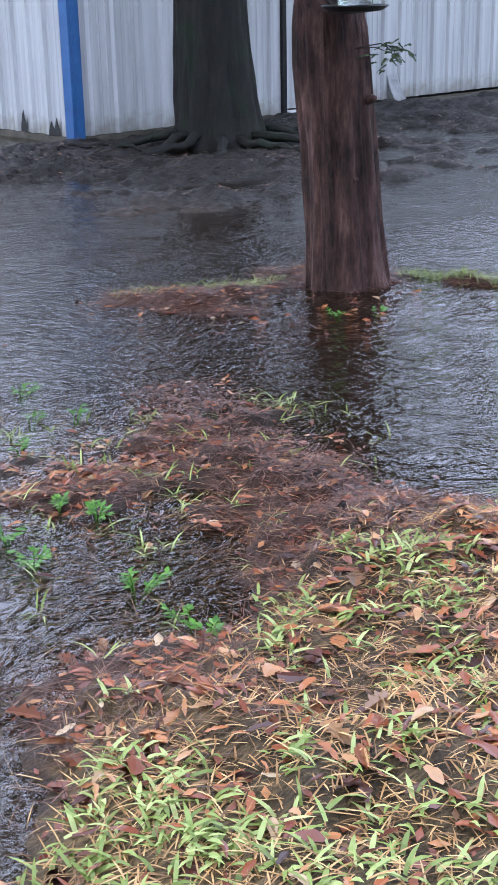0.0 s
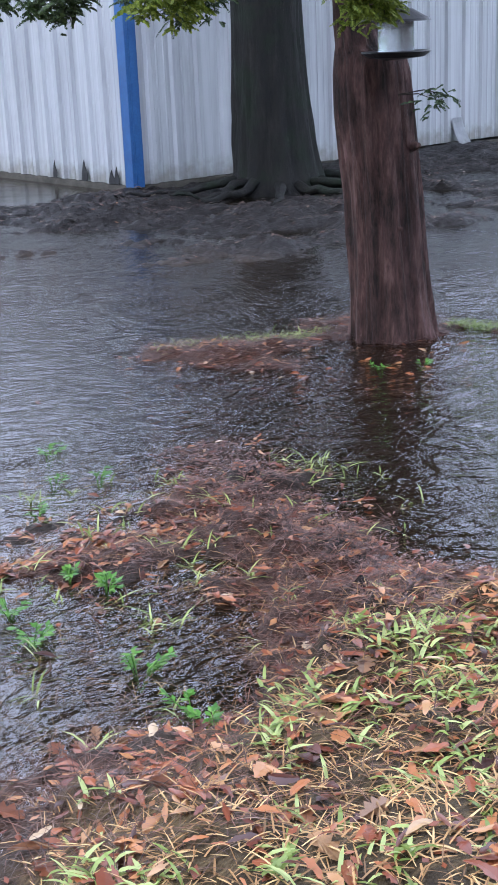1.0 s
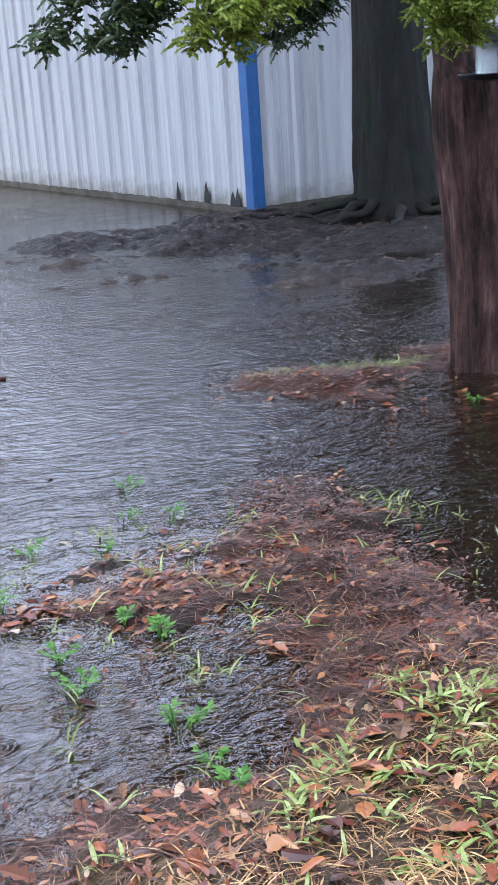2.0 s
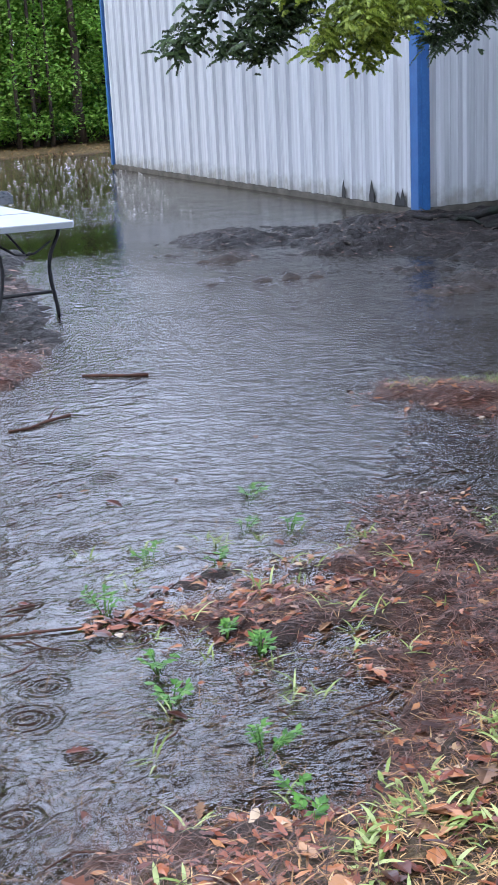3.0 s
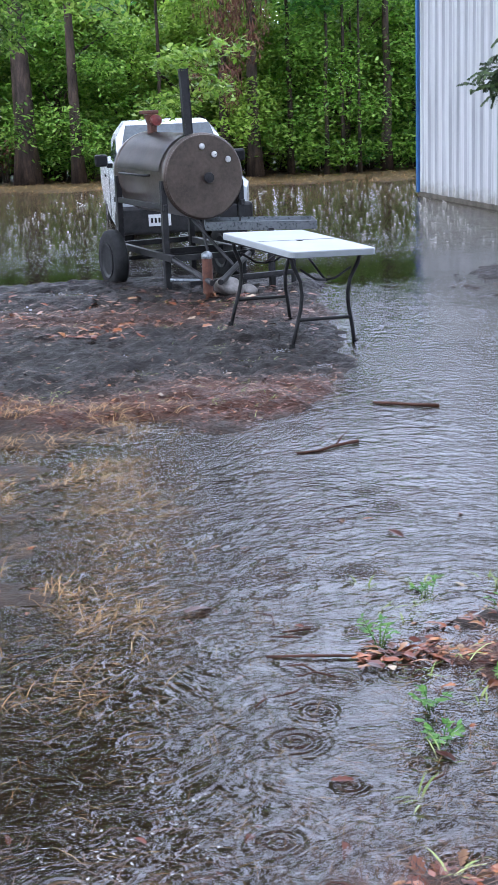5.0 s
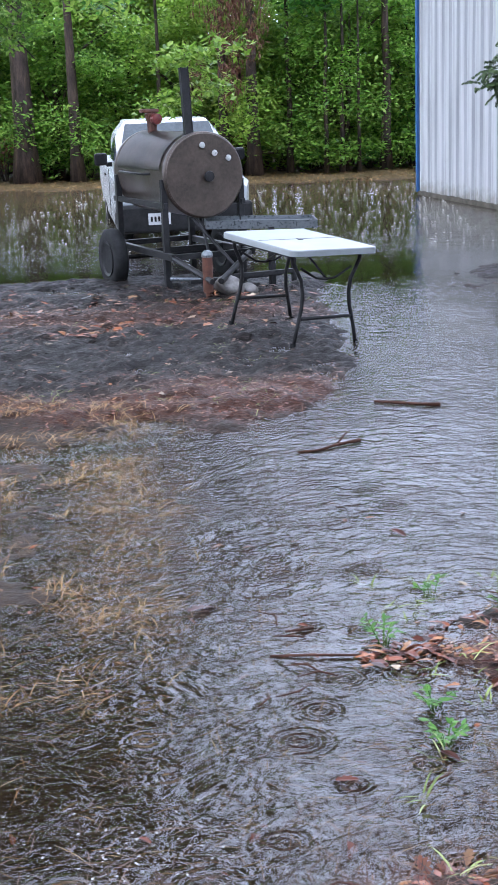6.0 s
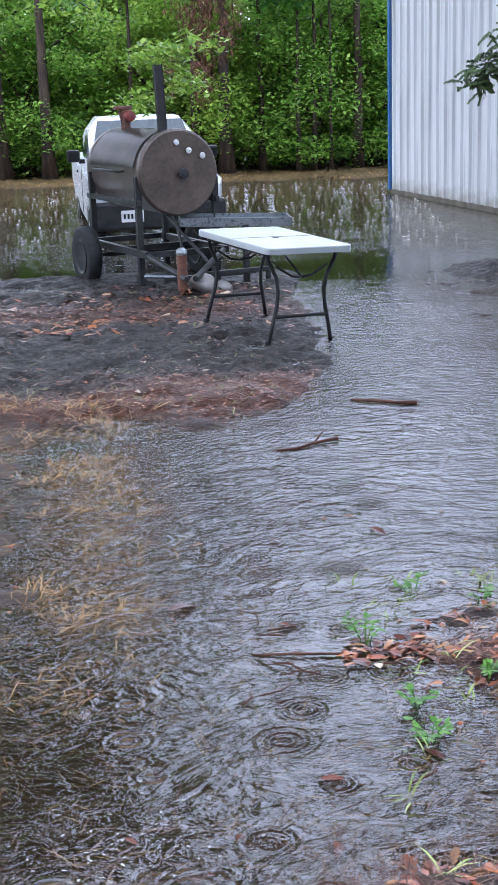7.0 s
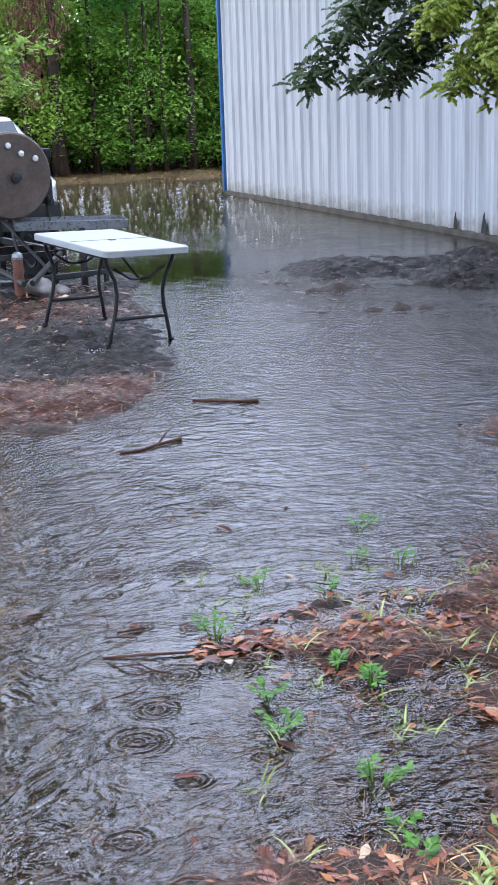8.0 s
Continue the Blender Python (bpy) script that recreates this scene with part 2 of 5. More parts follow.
LITTER_SMALL = leaf_mat("wet_leaf_bits", [(0.0, (0.10, 0.022, 0.010)), (0.5, (0.22, 0.058, 0.022)), (0.8, (0.42, 0.19, 0.075)), (1.0, (0.08, 0.04, 0.025))], 0.3, 0.1)
WEED = leaf_mat("bright_weed_leaf", [(0.0, (0.04, 0.14, 0.015)), (0.6, (0.09, 0.26, 0.03)), (1.0, (0.18, 0.36, 0.07))], 0.4, 0.3)
STEEL = mat("rusty_smoker_steel", (0.035, 0.027, 0.022), (0.12, 0.09, 0.072), 0.34, 3, 40, 0.2, 0.003, 0.35)
BLACK_STEEL = mat("black_painted_steel", (0.010, 0.010, 0.011), (0.035, 0.034, 0.034), 0.45, 8, 70, 0.15)
GALV = mat("wet_galvanised_sheet", (0.10, 0.115, 0.12), (0.24, 0.26, 0.27), 0.3, 5, 50, 0.1, 0.002, 0.5)
RUST = mat("copper_brown_rust", (0.04, 0.015, 0.009), (0.14, 0.05, 0.028), 0.55, 12, 80, 0.3)
RED = mat("faded_red_enamel", (0.08, 0.012, 0.01), (0.20, 0.035, 0.03), 0.45, 10, 60, 0.2)
CHROME = mat("bright_bolt", (0.5, 0.5, 0.5), (0.75, 0.74, 0.72), 0.3, 10, 60, 0.1, 0.001, 0.7)
PLASTIC = mat("grey_white_table_plastic", (0.20, 0.22, 0.22), (0.29, 0.31, 0.315), 0.42, 3, 120, 0.15, 0.001)
CAR_WHITE = mat("white_car_paint", (0.40, 0.42, 0.44), (0.50, 0.52, 0.54), 0.25, 2, 30, 0.03)
RUBBER = mat("black_rubber", (0.008, 0.008, 0.008), (0.025, 0.025, 0.025), 0.75, 10, 60, 0.3)
BLACK_PLASTIC = mat("black_plastic", (0.008, 0.008, 0.009), (0.02, 0.02, 0.022), 0.4, 10, 60, 0.1)
PLATE = mat("pale_plate", (0.5, 0.5, 0.5), (0.65, 0.65, 0.65), 0.4, 20, 60, 0.05)
DRIFT = mat("wet_driftwood", (0.02, 0.010, 0.007), (0.12, 0.05, 0.03), 0.4, 12, 80, 0.6, 0.006, 0, (1, 6, 6))
STONE = mat("wet_stone", (0.06, 0.055, 0.05), (0.2, 0.18, 0.16), 0.5, 9, 60, 0.6, 0.01)
FOAM = mat("pale_foam_speck", (0.30, 0.29, 0.26), (0.50, 0.49, 0.45), 0.5, 10, 60, 0.0)


for m in (BLACK_STEEL, RUBBER, BLACK_PLASTIC, CONCRETE, DRIFT):
    m.node_tree.nodes["Principled BSDF"].inputs["Specular IOR Level"].default_value = 0.2


def glass_mat(name, tint, rough=0.02):
    m, n, l, p = nodes_of(name)
    p.inputs["Base Color"].default_value = (*tint, 1)
    p.inputs["Roughness"].default_value = rough
    p.inputs["Transmission Weight"].default_value = 0.85
    p.inputs["IOR"].default_value = 1.45
    return m


GLASS = glass_mat("car_glass", (0.25, 0.32, 0.36))
CLEAR = glass_mat("cloudy_clear_plastic", (0.75, 0.8, 0.82), 0.25)


# ---- mesh helpers ----
def part(name, bm, material, parent=None, label="", smooth=False):
    me = bpy.data.meshes.new(name)
    bm.to_mesh(me)
    bm.free()
    if material:
        me.materials.append(material)
    if smooth:
        me.polygons.foreach_set("use_smooth", [True] * len(me.polygons))
    ob = new(name, me)
    if parent:
        ob.parent = parent
    if label:
        ob["label"] = label
    return ob


def raw(name, verts, faces, material, parent=None, smooth=False):
    me = bpy.data.meshes.new(name)
    me.from_pydata(verts, [], faces)
    me.materials.append(material)
    if smooth:
        me.polygons.foreach_set("use_smooth", [True] * len(me.polygons))
    ob = new(name, me)
    if parent:
        ob.parent = parent
    return ob


def thing(name, m, label, category, group="", kind=""):
    ob = new(name)
    ob.empty_display_size = 0.1
    ob.matrix_world = m
    return tagged(ob, label, category, group, kind)


def box(bm, x0, y0, z0, x1, y1, z1, bevel=0.0, m=None):
    g = bmesh.ops.create_cube(bm, size=1.0)["verts"]
    k = Matrix.Translation(((x0 + x1) / 2, (y0 + y1) / 2, (z0 + z1) / 2)) @ Matrix.Diagonal((abs(x1 - x0), abs(y1 - y0), abs(z1 - z0), 1))
    bmesh.ops.transform(bm, matrix=(m @ k) if m else k, verts=g)
    if bevel:
        e = list({e for v in g for e in v.link_edges})
        bmesh.ops.bevel(bm, geom=e, offset=bevel, segments=2, profile=0.5, affect="EDGES")
    return bm


def tube(bm, pts, radii, seg=10, caps=True, squash=1.0):
    """A tapering tube through points."""
    rings = []
    pts = [Vector(p) for p in pts]
    if isinstance(radii, (int, float)):
        radii = [radii] * len(pts)
    side = None
    for i, p in enumerate(pts):
        d = (pts[min(i + 1, len(pts) - 1)] - pts[max(i - 1, 0)]).normalized()
        if side is None:
            side = d.cross(Vector((0, 0, 1)) if abs(d.z) < 0.9 else Vector((1, 0, 0))).normalized()
        side = (side - d * side.dot(d)).normalized()
        up = d.cross(side)
        rings.append([bm.verts.new(p + (side * math.cos(a) + up * math.sin(a) * squash) * radii[i]) for a in (2 * math.pi * k / seg for k in range(seg))])
    for a, b in zip(rings, rings[1:]):
        for k in range(seg):
            bm.faces.new((a[k], a[(k + 1) % seg], b[(k + 1) % seg], b[k]))
    if caps:
        bm.faces.new(rings[0][::-1])
        bm.faces.new(rings[-1])
    return bm


def lathe(bm, profile, seg=32, m=None, close=True):
    """Turns a profile of (radius, height) round the z axis."""
    rings = []
    for r, z in profile:
        rings.append([bm.verts.new((m or Matrix()) @ Vector((r * math.cos(a), r * math.sin(a), z))) for a in (2 * math.pi * k / seg for k in range(seg))])
    for a, b in zip(rings, rings[1:]):
        for k in range(seg):
            bm.faces.new((a[k], a[(k + 1) % seg], b[(k + 1) % seg], b[k]))
    if close:
        bm.faces.new(rings[0][::-1])
        bm.faces.new(rings[-1])
    return bm


B = bmesh.new


# ---- the lie of the land ----
def fbm(x, y, s, o=4):
    return noise.fractal(Vector((x * s, y * s, 3.7)), 1.0, 2.0, o)


def water_z(x, y):
    """The flooded level: a slow fall from the near bank to the pond."""
    k = max(0.0, min(1.0, (13 - y) / 4))
    return 0.006 - 0.0187 * (min(max(y, -4.0), 9.2) - 9) + 0.0075 * max(-4, min(12, x)) * k


def bell(x, y, cx, cy, rx, ry, turn=0.0):
    c, s = math.cos(radians(turn)), math.sin(radians(turn))
    dx, dy = x - cx, y - cy
    u, v = (dx * c + dy * s) / rx, (-dx * s + dy * c) / ry
    return math.exp(-(u * u + v * v))


def step(a, b, v):
    t = max(0.0, min(1.0, (v - a) / (b - a)))
    return t * t * (3 - 2 * t)


def zones(x, y):
    """Depth of soil over (+) or under (-) the water, and how much straw, thatch and mud lies there."""
    n1, n2 = fbm(x, y, 0.9), fbm(x + 40, y, 3.5)
    bank = step(0.45, -0.35, (y - 2.16 - 0.42 * step(0.4, 1.3, x) + 0.25 * n1) + 1.2 * step(0.25, -0.25, x) * 0.5)
    strawdam = max(bell(x, y, 1.25, 3.6, 0.22, 0.85, 8), bell(x, y, 1.15, 2.85, 0.42, 0.4), 0.85 * bell(x, y, 0.75, 3.55, 0.45, 0.2, 6))
    mound = max(bell(x, y, 2.35, 5.8, 0.75, 0.42, -22), bell(x, y, 3.2, 5.85, 0.6, 0.5), 1.0 * bell(x, y, 3.78, 5.2, 0.75, 0.13, -65)) * (1 + 0.45 * n2)
    oak = step(2.2, 5.0, x + 0.5 * n1 + 0.45 * (y - 9)) * step(7.2, 9.6, y + 0.8 * n1 - 0.12 * (x - 3)) * step(14.5, 12.9, y - 0.24 * (x - 4.7))
    left = step(0.35, -0.15, x - 0.5 * step(6, 9, y) * 0.9 + 0.55 * step(7.3, 5.2, y) + 0.25 * n1) * step(6.3, 7.3, y + 0.3 * n1) * step(13.6, 12.6, y)
    redband = left * bell(0, y + 0.5 * n1, 0, 7.35, 1.0, 0.55)
    leafband = left * bell(0, y + 0.4 * n1, 0, 10.6, 1.0, 0.75)
    grassy = step(-0.35, -0.95, x + 0.18 * (y - 5) + 0.3 * n1) * step(3.2, 4.6, y) * step(7.6, 6.6, y)
    far = step(25.6, 27.5, y + n1 * 0.8) * step(-60, -40, x)
    right = step(12.0, 13.0, y) * step(5.5, 8.5, x)
    n3 = fbm(x, y + 70, 9.0, 3)
    n4 = fbm(x * 0.55 + 3, y * 2.0, 1.6)
    # the litter flat between the stream and the bank, a drift of fine debris along it and a clear puddle in it
    flat = step(0.15, 0.55, x + 0.25 * n1 - 0.10 * (y - 3)) * step(4.7, 3.9, y + 0.35 * n1) * step(2.0, 1.45, x - 0.25 * (y - 3) + 0.2 * n1)
    drift = max(bell(x, y, 1.50, 4.0, 0.17, 0.42, 8), bell(x, y, 1.38, 3.2, 0.20, 0.55, 2), bell(x, y, 1.25, 2.62, 0.26, 0.28), 0.8 * bell(x, y, 0.98, 2.42, 0.22, 0.16))
    leafline = bell(x, y - 0.10 * (x - 0.2) + 0.12 * n1, 0.72, 3.62, 0.5, 0.07)
    puddle = max(bell(x, y, 0.72, 2.58, 0.17, 0.26, -20), 0.7 * bell(x, y, 0.85, 2.92, 0.16, 0.14))
    tangle = max(bell(x, y, 0.18, 2.3, 0.22, 0.32, 10), 0.8 * bell(x, y, -0.35, 2.45, 0.35, 0.25))
    sunken = max(bell(x, y, 2.55, 5.05, 0.55, 0.33, -25), bell(x, y, 3.0, 5.2, 0.4, 0.3))
    d = -0.055 + 0.03 * n1 + 0.012 * n2
    d += 0.14 * bank + 0.03 * strawdam + 0.075 * mound + 0.090 * oak * (1 + 0.5 * n1 + 0.45 * n2) + 0.085 * left * (1 + 0.3 * n2) + 0.048 * grassy + 0.09 * far + 0.1 * right
    d += 0.036 * flat * (1 + 0.5 * n2 + 0.5 * n3) + 0.03 * drift * (1 + n3) + 0.02 * leafline + 0.03 * tangle * (1 + n3) + 0.02 * sunken
    d -= 0.075 * puddle
    d -= 0.06 * bell(x, y, 5.5, 8.4, 1.4, 0.9, 25) + 0.06 * bell(x, y, 8.4, 11.0, 1.2, 0.4, 20) + 0.05 * bell(x, y, 2.8, 7.6, 0.8, 0.8)
    d += 0.042 * oak * n4
    d += (0.014 + 0.022 * oak + 0.014 * left) * n3 + 0.045 * max(bell(x, y, 2.4, 10.0, 1.1, 0.07, -4), bell(x, y, 3.1, 8.85, 0.55, 0.06, 10), bell(x, y, 2.0, 11.2, 0.7, 0.08, 6), bell(x, y, 1.9, 8.3, 0.5, 0.05, -8), bell(x, y, 3.0, 7.9, 0.6, 0.06, 4)) * (1 + 0.8 * n3)
    d -= 0.25 * step(13.0, 16.0, y) * step(26.0, 23.5, y)
    straw = min(1.0, strawdam + mound + sunken + redband + 0.6 * leafband + 0.25 * bank + 0.12 * flat + 0.2 * drift + 0.5 * tangle)
    thatch = min(1.0, bank + 0.3 * grassy + far)
    mud = max(oak, left * (1 - redband) * (1 - 0.6 * leafband), right, 0.75 * drift, 0.5 * flat * (1 - leafline), 0.8 * puddle)
    return d, straw, thatch, mud


def spread(stops):
    """Grid lines with a spacing that changes from stop to stop: (start, end, spacing)."""
    out = []
    for a, b, s in stops:
        k = max(1, round((b - a) / s))
        out += [a + (b - a) * i / k for i in range(k)]
    return out + [stops[-1][1]]


GX = spread([(-900, -60, 120), (-60, -12, 6), (-12, -3, 0.5), (-3, -1.4, 0.06), (-1.4, 4.2, 0.035), (4.2, 11, 0.09), (11, 16, 0.5), (16, 60, 6), (60, 900, 120)])
GY = spread([(-900, -40, 120), (-40, -2, 4), (-2, 1.2, 0.2), (1.2, 7.5, 0.035), (7.5, 14.2, 0.07), (14.2, 30, 0.4), (30, 60, 3), (60, 1500, 160)])
gv, gz = [], []
for y in GY:
    for x in GX:
        d, s, t, m = zones(x, y)
        if -30 < x < 30 and -20 < y < 40:
            gv.append((x, y, water_z(x, y) + d))
        else:
            gv.append((x, y, 0.12))
        gz.append((s, t, m, 1.0))
W = len(GX)
gf = [(j * W + i, j * W + i + 1, (j + 1) * W + i + 1, (j + 1) * W + i) for j in range(len(GY) - 1) for i in range(W - 1)]
ground = raw("ground", gv, gf, GROUND, smooth=True)
lay = ground.data.color_attributes.new("zone", "FLOAT_COLOR", "POINT")
lay.data.foreach_set("color", np.array(gz, dtype=np.float32).ravel())
tagged(ground, "wet dark soil with mud, pine straw and thatch", "ground", kind="structure")

WX = spread([(-60, -6, 6), (-6, 10, 0.25), (10, 60, 6)])
WY = spread([(-4, 14, 0.25), (14, 30, 1.0)])
wv, wr = [], []
for y in WY:
    for x in WX:
        wv.append((x, y, water_z(x, y)))
        calm = step(13.2, 10.6, y + 0.4 * fbm(x, y, 0.8))
        calm *= 1 - 0.75 * step(2.6, 4.0, x + 0.2 * (y - 8)) * step(6.3, 7.2, y)
        calm *= 1 - 0.3 * bell(x, y, 0.6, 2.6, 0.3, 0.45)
        r = 0.14 + 0.9 * max(0.0, calm) * (0.8 + 0.5 * fbm(x + 9, y, 0.7)) * (0.85 + 0.25 * step(2.8, 4.6, y))
        r = max(r, 0.42 * step(12.5, 15.0, y) * (1 + 0.5 * fbm(x, y + 5, 0.5)))
        silty = 0.04 + 0.38 * step(12.5, 17.0, y)
        wr.append((r, silty, 0.0, 1.0))
W = len(WX)
water = raw("water", wv, [(j * W + i, j * W + i + 1, (j + 1) * W + i + 1, (j + 1) * W + i) for j in range(len(WY) - 1) for i in range(W - 1)], WATER, smooth=True)
lay = water.data.color_attributes.new("rough", "FLOAT_COLOR", "POINT")
lay.data.foreach_set("color", np.array(wr, dtype=np.float32).ravel())
tagged(water, "rippled flood water flowing over the yard", "water", kind="structure")


def floor_z(x, y):
    return water_z(x, y) + zones(x, y)[0]


def top_z(x, y):
    return max(floor_z(x, y), water_z(x, y))


# ---- the metal building ----
CORNER, ALONG = Vector((4.729, 13.312, 0)), Vector((-2.176, 8.972, 0)).normalized()
ACROSS = Vector((ALONG.y, -ALONG.x, 0))
TURN = math.degrees(math.atan2(ACROSS.y, ACROSS.x))
BASE, EAVE, RIB = 0.075, 3.4, 0.3075
building = thing("metal_building", Matrix.Translation(CORNER) @ pose(0, 0, 0, 0, 0, TURN), "white ribbed metal building with blue corner trim", "building")
# building space: x along the front wall, y along the side wall, outside is -x and -y


def rib_panel(width, ribs, height, depth=0.036):
    """A ribbed steel sheet standing in the x-z plane, facing -y, with turned thickness."""
    prof = [(0.0, 0.0)]
    for k in range(ribs):
        c = (k + 0.5) * width / ribs
        prof += [(c - 0.055, 0.0), (c - 0.028, -depth), (c + 0.028, -depth), (c + 0.055, 0.0)]
        if k < ribs - 1:
            e = (k + 1) * width / ribs
            for o in (-0.05, 0.05):
                prof += [(e + o - 0.014, 0.0), (e + o - 0.006, -0.005), (e + o + 0.006, -0.005), (e + o + 0.014, 0.0)]
    prof.append((width, 0.0))
    bm = B()
    rows = []
    for z in (0.0, height):
        rows.append([bm.verts.new((x, y, z)) for x, y in prof])
        rows.append([bm.verts.new((x, y + 0.003, z)) for x, y in prof])
    f0, b0, f1, b1 = rows
    for i in range(len(prof) - 1):
        bm.faces.new((f0[i], f0[i + 1], f1[i + 1], f1[i]))
        bm.faces.new((b0[i + 1], b0[i], b1[i], b1[i + 1]))
        bm.faces.new((f0[i + 1], f0[i], b0[i], b0[i + 1]))
    return bm


side_len = 9.23
panel = part("wall_panel", rib_panel(side_len / 10, 3, EAVE - BASE), SHEET, building)
panel.matrix_basis = Matrix.Translation((0, side_len / 10, BASE)) @ pose(0, 0, 0, 0, 0, -90)
for k in range(1, 10):
    o = new("wall_panel", panel.data)
    o.parent = building
    o.matrix_basis = Matrix.Translation((0, side_len / 10 * (k + 1), BASE)) @ pose(0, 0, 0, 0, 0, -90)
front = part("wall_panel", rib_panel(1.0, 3, EAVE - BASE), SHEET, building)
front.matrix_basis = Matrix.Translation((0.10, 0, BASE))
for k in range(1, 13):
    if k == 3:
        continue
    o = new("wall_panel", front.data)
    o.parent = building
    o.matrix_basis = Matrix.Translation((0.10 + k * 1.0 + (0.05 if k > 3 else 0), 0, BASE + (0.03 if k > 3 else 0)))
# a plain sheet door in the front wall with a white sill, and its dark jamb
bm = box(B(), 3.17, -0.005, BASE + 0.05, 4.13, 0.035, 2.35, 0.004)
door = part("door", bm, SHEET, building, "plain white sheet metal door")
part("door_sill", box(B(), 3.17, -0.10, BASE - 0.02, 4.13, 0.02, BASE + 0.03, 0.004), PLATE, building, "pale door sill")
part("door_jamb", box(B(), 3.102, -0.045, BASE, 3.168, 0.03, 2.4, 0.003), BLACK_PLASTIC, building, "dark door jamb")
part("door_lintel", box(B(), 3.15, -0.03, 2.36, 4.15, 0.03, EAVE, 0.003), SHEET, building)
# blue trims, folded round the corners
for y0 in (0.0, side_len):
    bm = B()
    sgn = -1 if y0 == 0 else 1
    box(bm, -0.05, y0 - 0.02 if sgn > 0 else -0.05, BASE - 0.02, 0.0, y0 + 0.05 if sgn > 0 else 0.10, EAVE, 0.006)
    if sgn < 0:
        box(bm, 0.0005, -0.053, BASE - 0.02, 0.10, -0.003, EAVE, 0.006)
    part("corner_trim", bm, BLUE, building, "blue painted steel trim")
part("foundation", box(B(), -0.03, -0.02, -0.45, 13.2, side_len + 0.02, BASE - 0.004, 0.01), CONCRETE, building, "stained concrete footing")
part("back_wall", box(B(), 0.1, side_len - 0.06, BASE, 13.1, side_len - 0.01, EAVE), SHEET, building)
part("end_wall", box(B(), 13.05, 0.1, BASE, 13.15, side_len - 0.1, EAVE), SHEET, building)
bm = B()
vs = [bm.verts.new(p) for p in ((-0.2, -0.25, EAVE), (13.4, -0.25, EAVE), (13.4, side_len + 0.25, EAVE), (-0.2, side_len + 0.25, EAVE), (-0.2, side_len / 2, EAVE + 0.5), (13.4, side_len / 2, EAVE + 0.5))]
for q in ((0, 1, 5, 4), (3, 4, 5, 2), (0, 4, 3), (1, 2, 5), (0, 3, 2, 1)):
    bm.faces.new([vs[k] for k in q])
part("roof", bm, ROOF, building, "low grey sheet roof")
# black holes of mould and rot at the sheet's foot
for y, w, h in ((0.28, 0.05, 0.19), (0.38, 0.06, 0.15), (0.92, 0.06, 0.24), (1.55, 0.045, 0.2)):
    bm = B()
    pts = [(-w, 0.0), (w * 0.8, 0.0), (w, h * 0.35), (w * 0.3, h * 0.7), (0.1 * w, h), (-w * 0.35, h * 0.8), (-w * 0.9, h * 0.3)]
    fr = [bm.verts.new((-0.0385, y - px, BASE + 0.002 + pz)) for px, pz in pts]
    bk = [bm.verts.new((-0.034, y - px, BASE + 0.002 + pz)) for px, pz in pts]
    bm.faces.new(fr)
    bm.faces.new(bk[::-1])
    for k in range(len(pts)):
        bm.faces.new((fr[k], bk[k], bk[(k + 1) % len(pts)], fr[(k + 1) % len(pts)]))
    part("rot_hole", bm, DARK_STAIN, building, "black rotted patch")
# a torn, bent flap of sheet at the foot of the front wall
bm = B()
rows = []
for k in range(6):
    z = BASE + 0.05 + 0.06 * k
    out = 0.16 * (1 - k / 5) ** 1.6 + 0.04
    rows.append([bm.verts.new((5.03 + u + 0.03 * (5 - k) * (u - 0.1), -out, z - 0.25 * out)) for u in (0.0, 0.07, 0.14, 0.2)])
for a, b in zip(rows, rows[1:]):
    for k in range(3):
        bm.faces.new((a[k], a[k + 1], b[k + 1], b[k]))
bmesh.ops.solidify(bm, geom=bm.faces[:], thickness=0.004)
part("bent_flap", bm, SHEET, building, "bent torn sheet edge")
slab = part("concrete_slab", box(B(), 4.2, -1.05, -0.25, 13.0, -0.04, 0.055, 0.02), CONCRETE)
slab.matrix_world = building.matrix_world.copy()
tagged(slab, "dirty concrete apron along the metal building", "slab", kind="structure")


# ---- trees ----
def trunk_mesh(bm, pts, radii, seg, flare, lobes, rough):
    """A trunk with a lobed, flaring foot and uneven bark."""
    rings = []
    n = len(pts)
    for i in range(n):
        p, r = Vector(pts[i]), radii[i]
        ring = []
        for k in range(seg):
            a = 2 * math.pi * k / seg
            f = flare * max(0.0, 1 - i / (n * 0.28)) ** 2
            rr = r * (1 + f * (0.45 + 0.55 * math.cos(lobes * a + 1.3 + 0.4 * math.sin(2 * a))) + rough * noise.noise(Vector((math.cos(a) * 5, math.sin(a) * 5, p.z * 0.9 + 7))) + 0.6 * rough * noise.noise(Vector((math.cos(a) * 14, math.sin(a) * 14, p.z * 2.2))))
            ring.append(bm.verts.new(p + Vector((math.cos(a) * rr, math.sin(a) * rr, 0))))
        rings.append(ring)
    for a, b in zip(rings, rings[1:]):
        for k in range(seg):
            bm.faces.new((a[k], a[(k + 1) % seg], b[(k + 1) % seg], b[k]))
    bm.faces.new(rings[-1])
    return bm


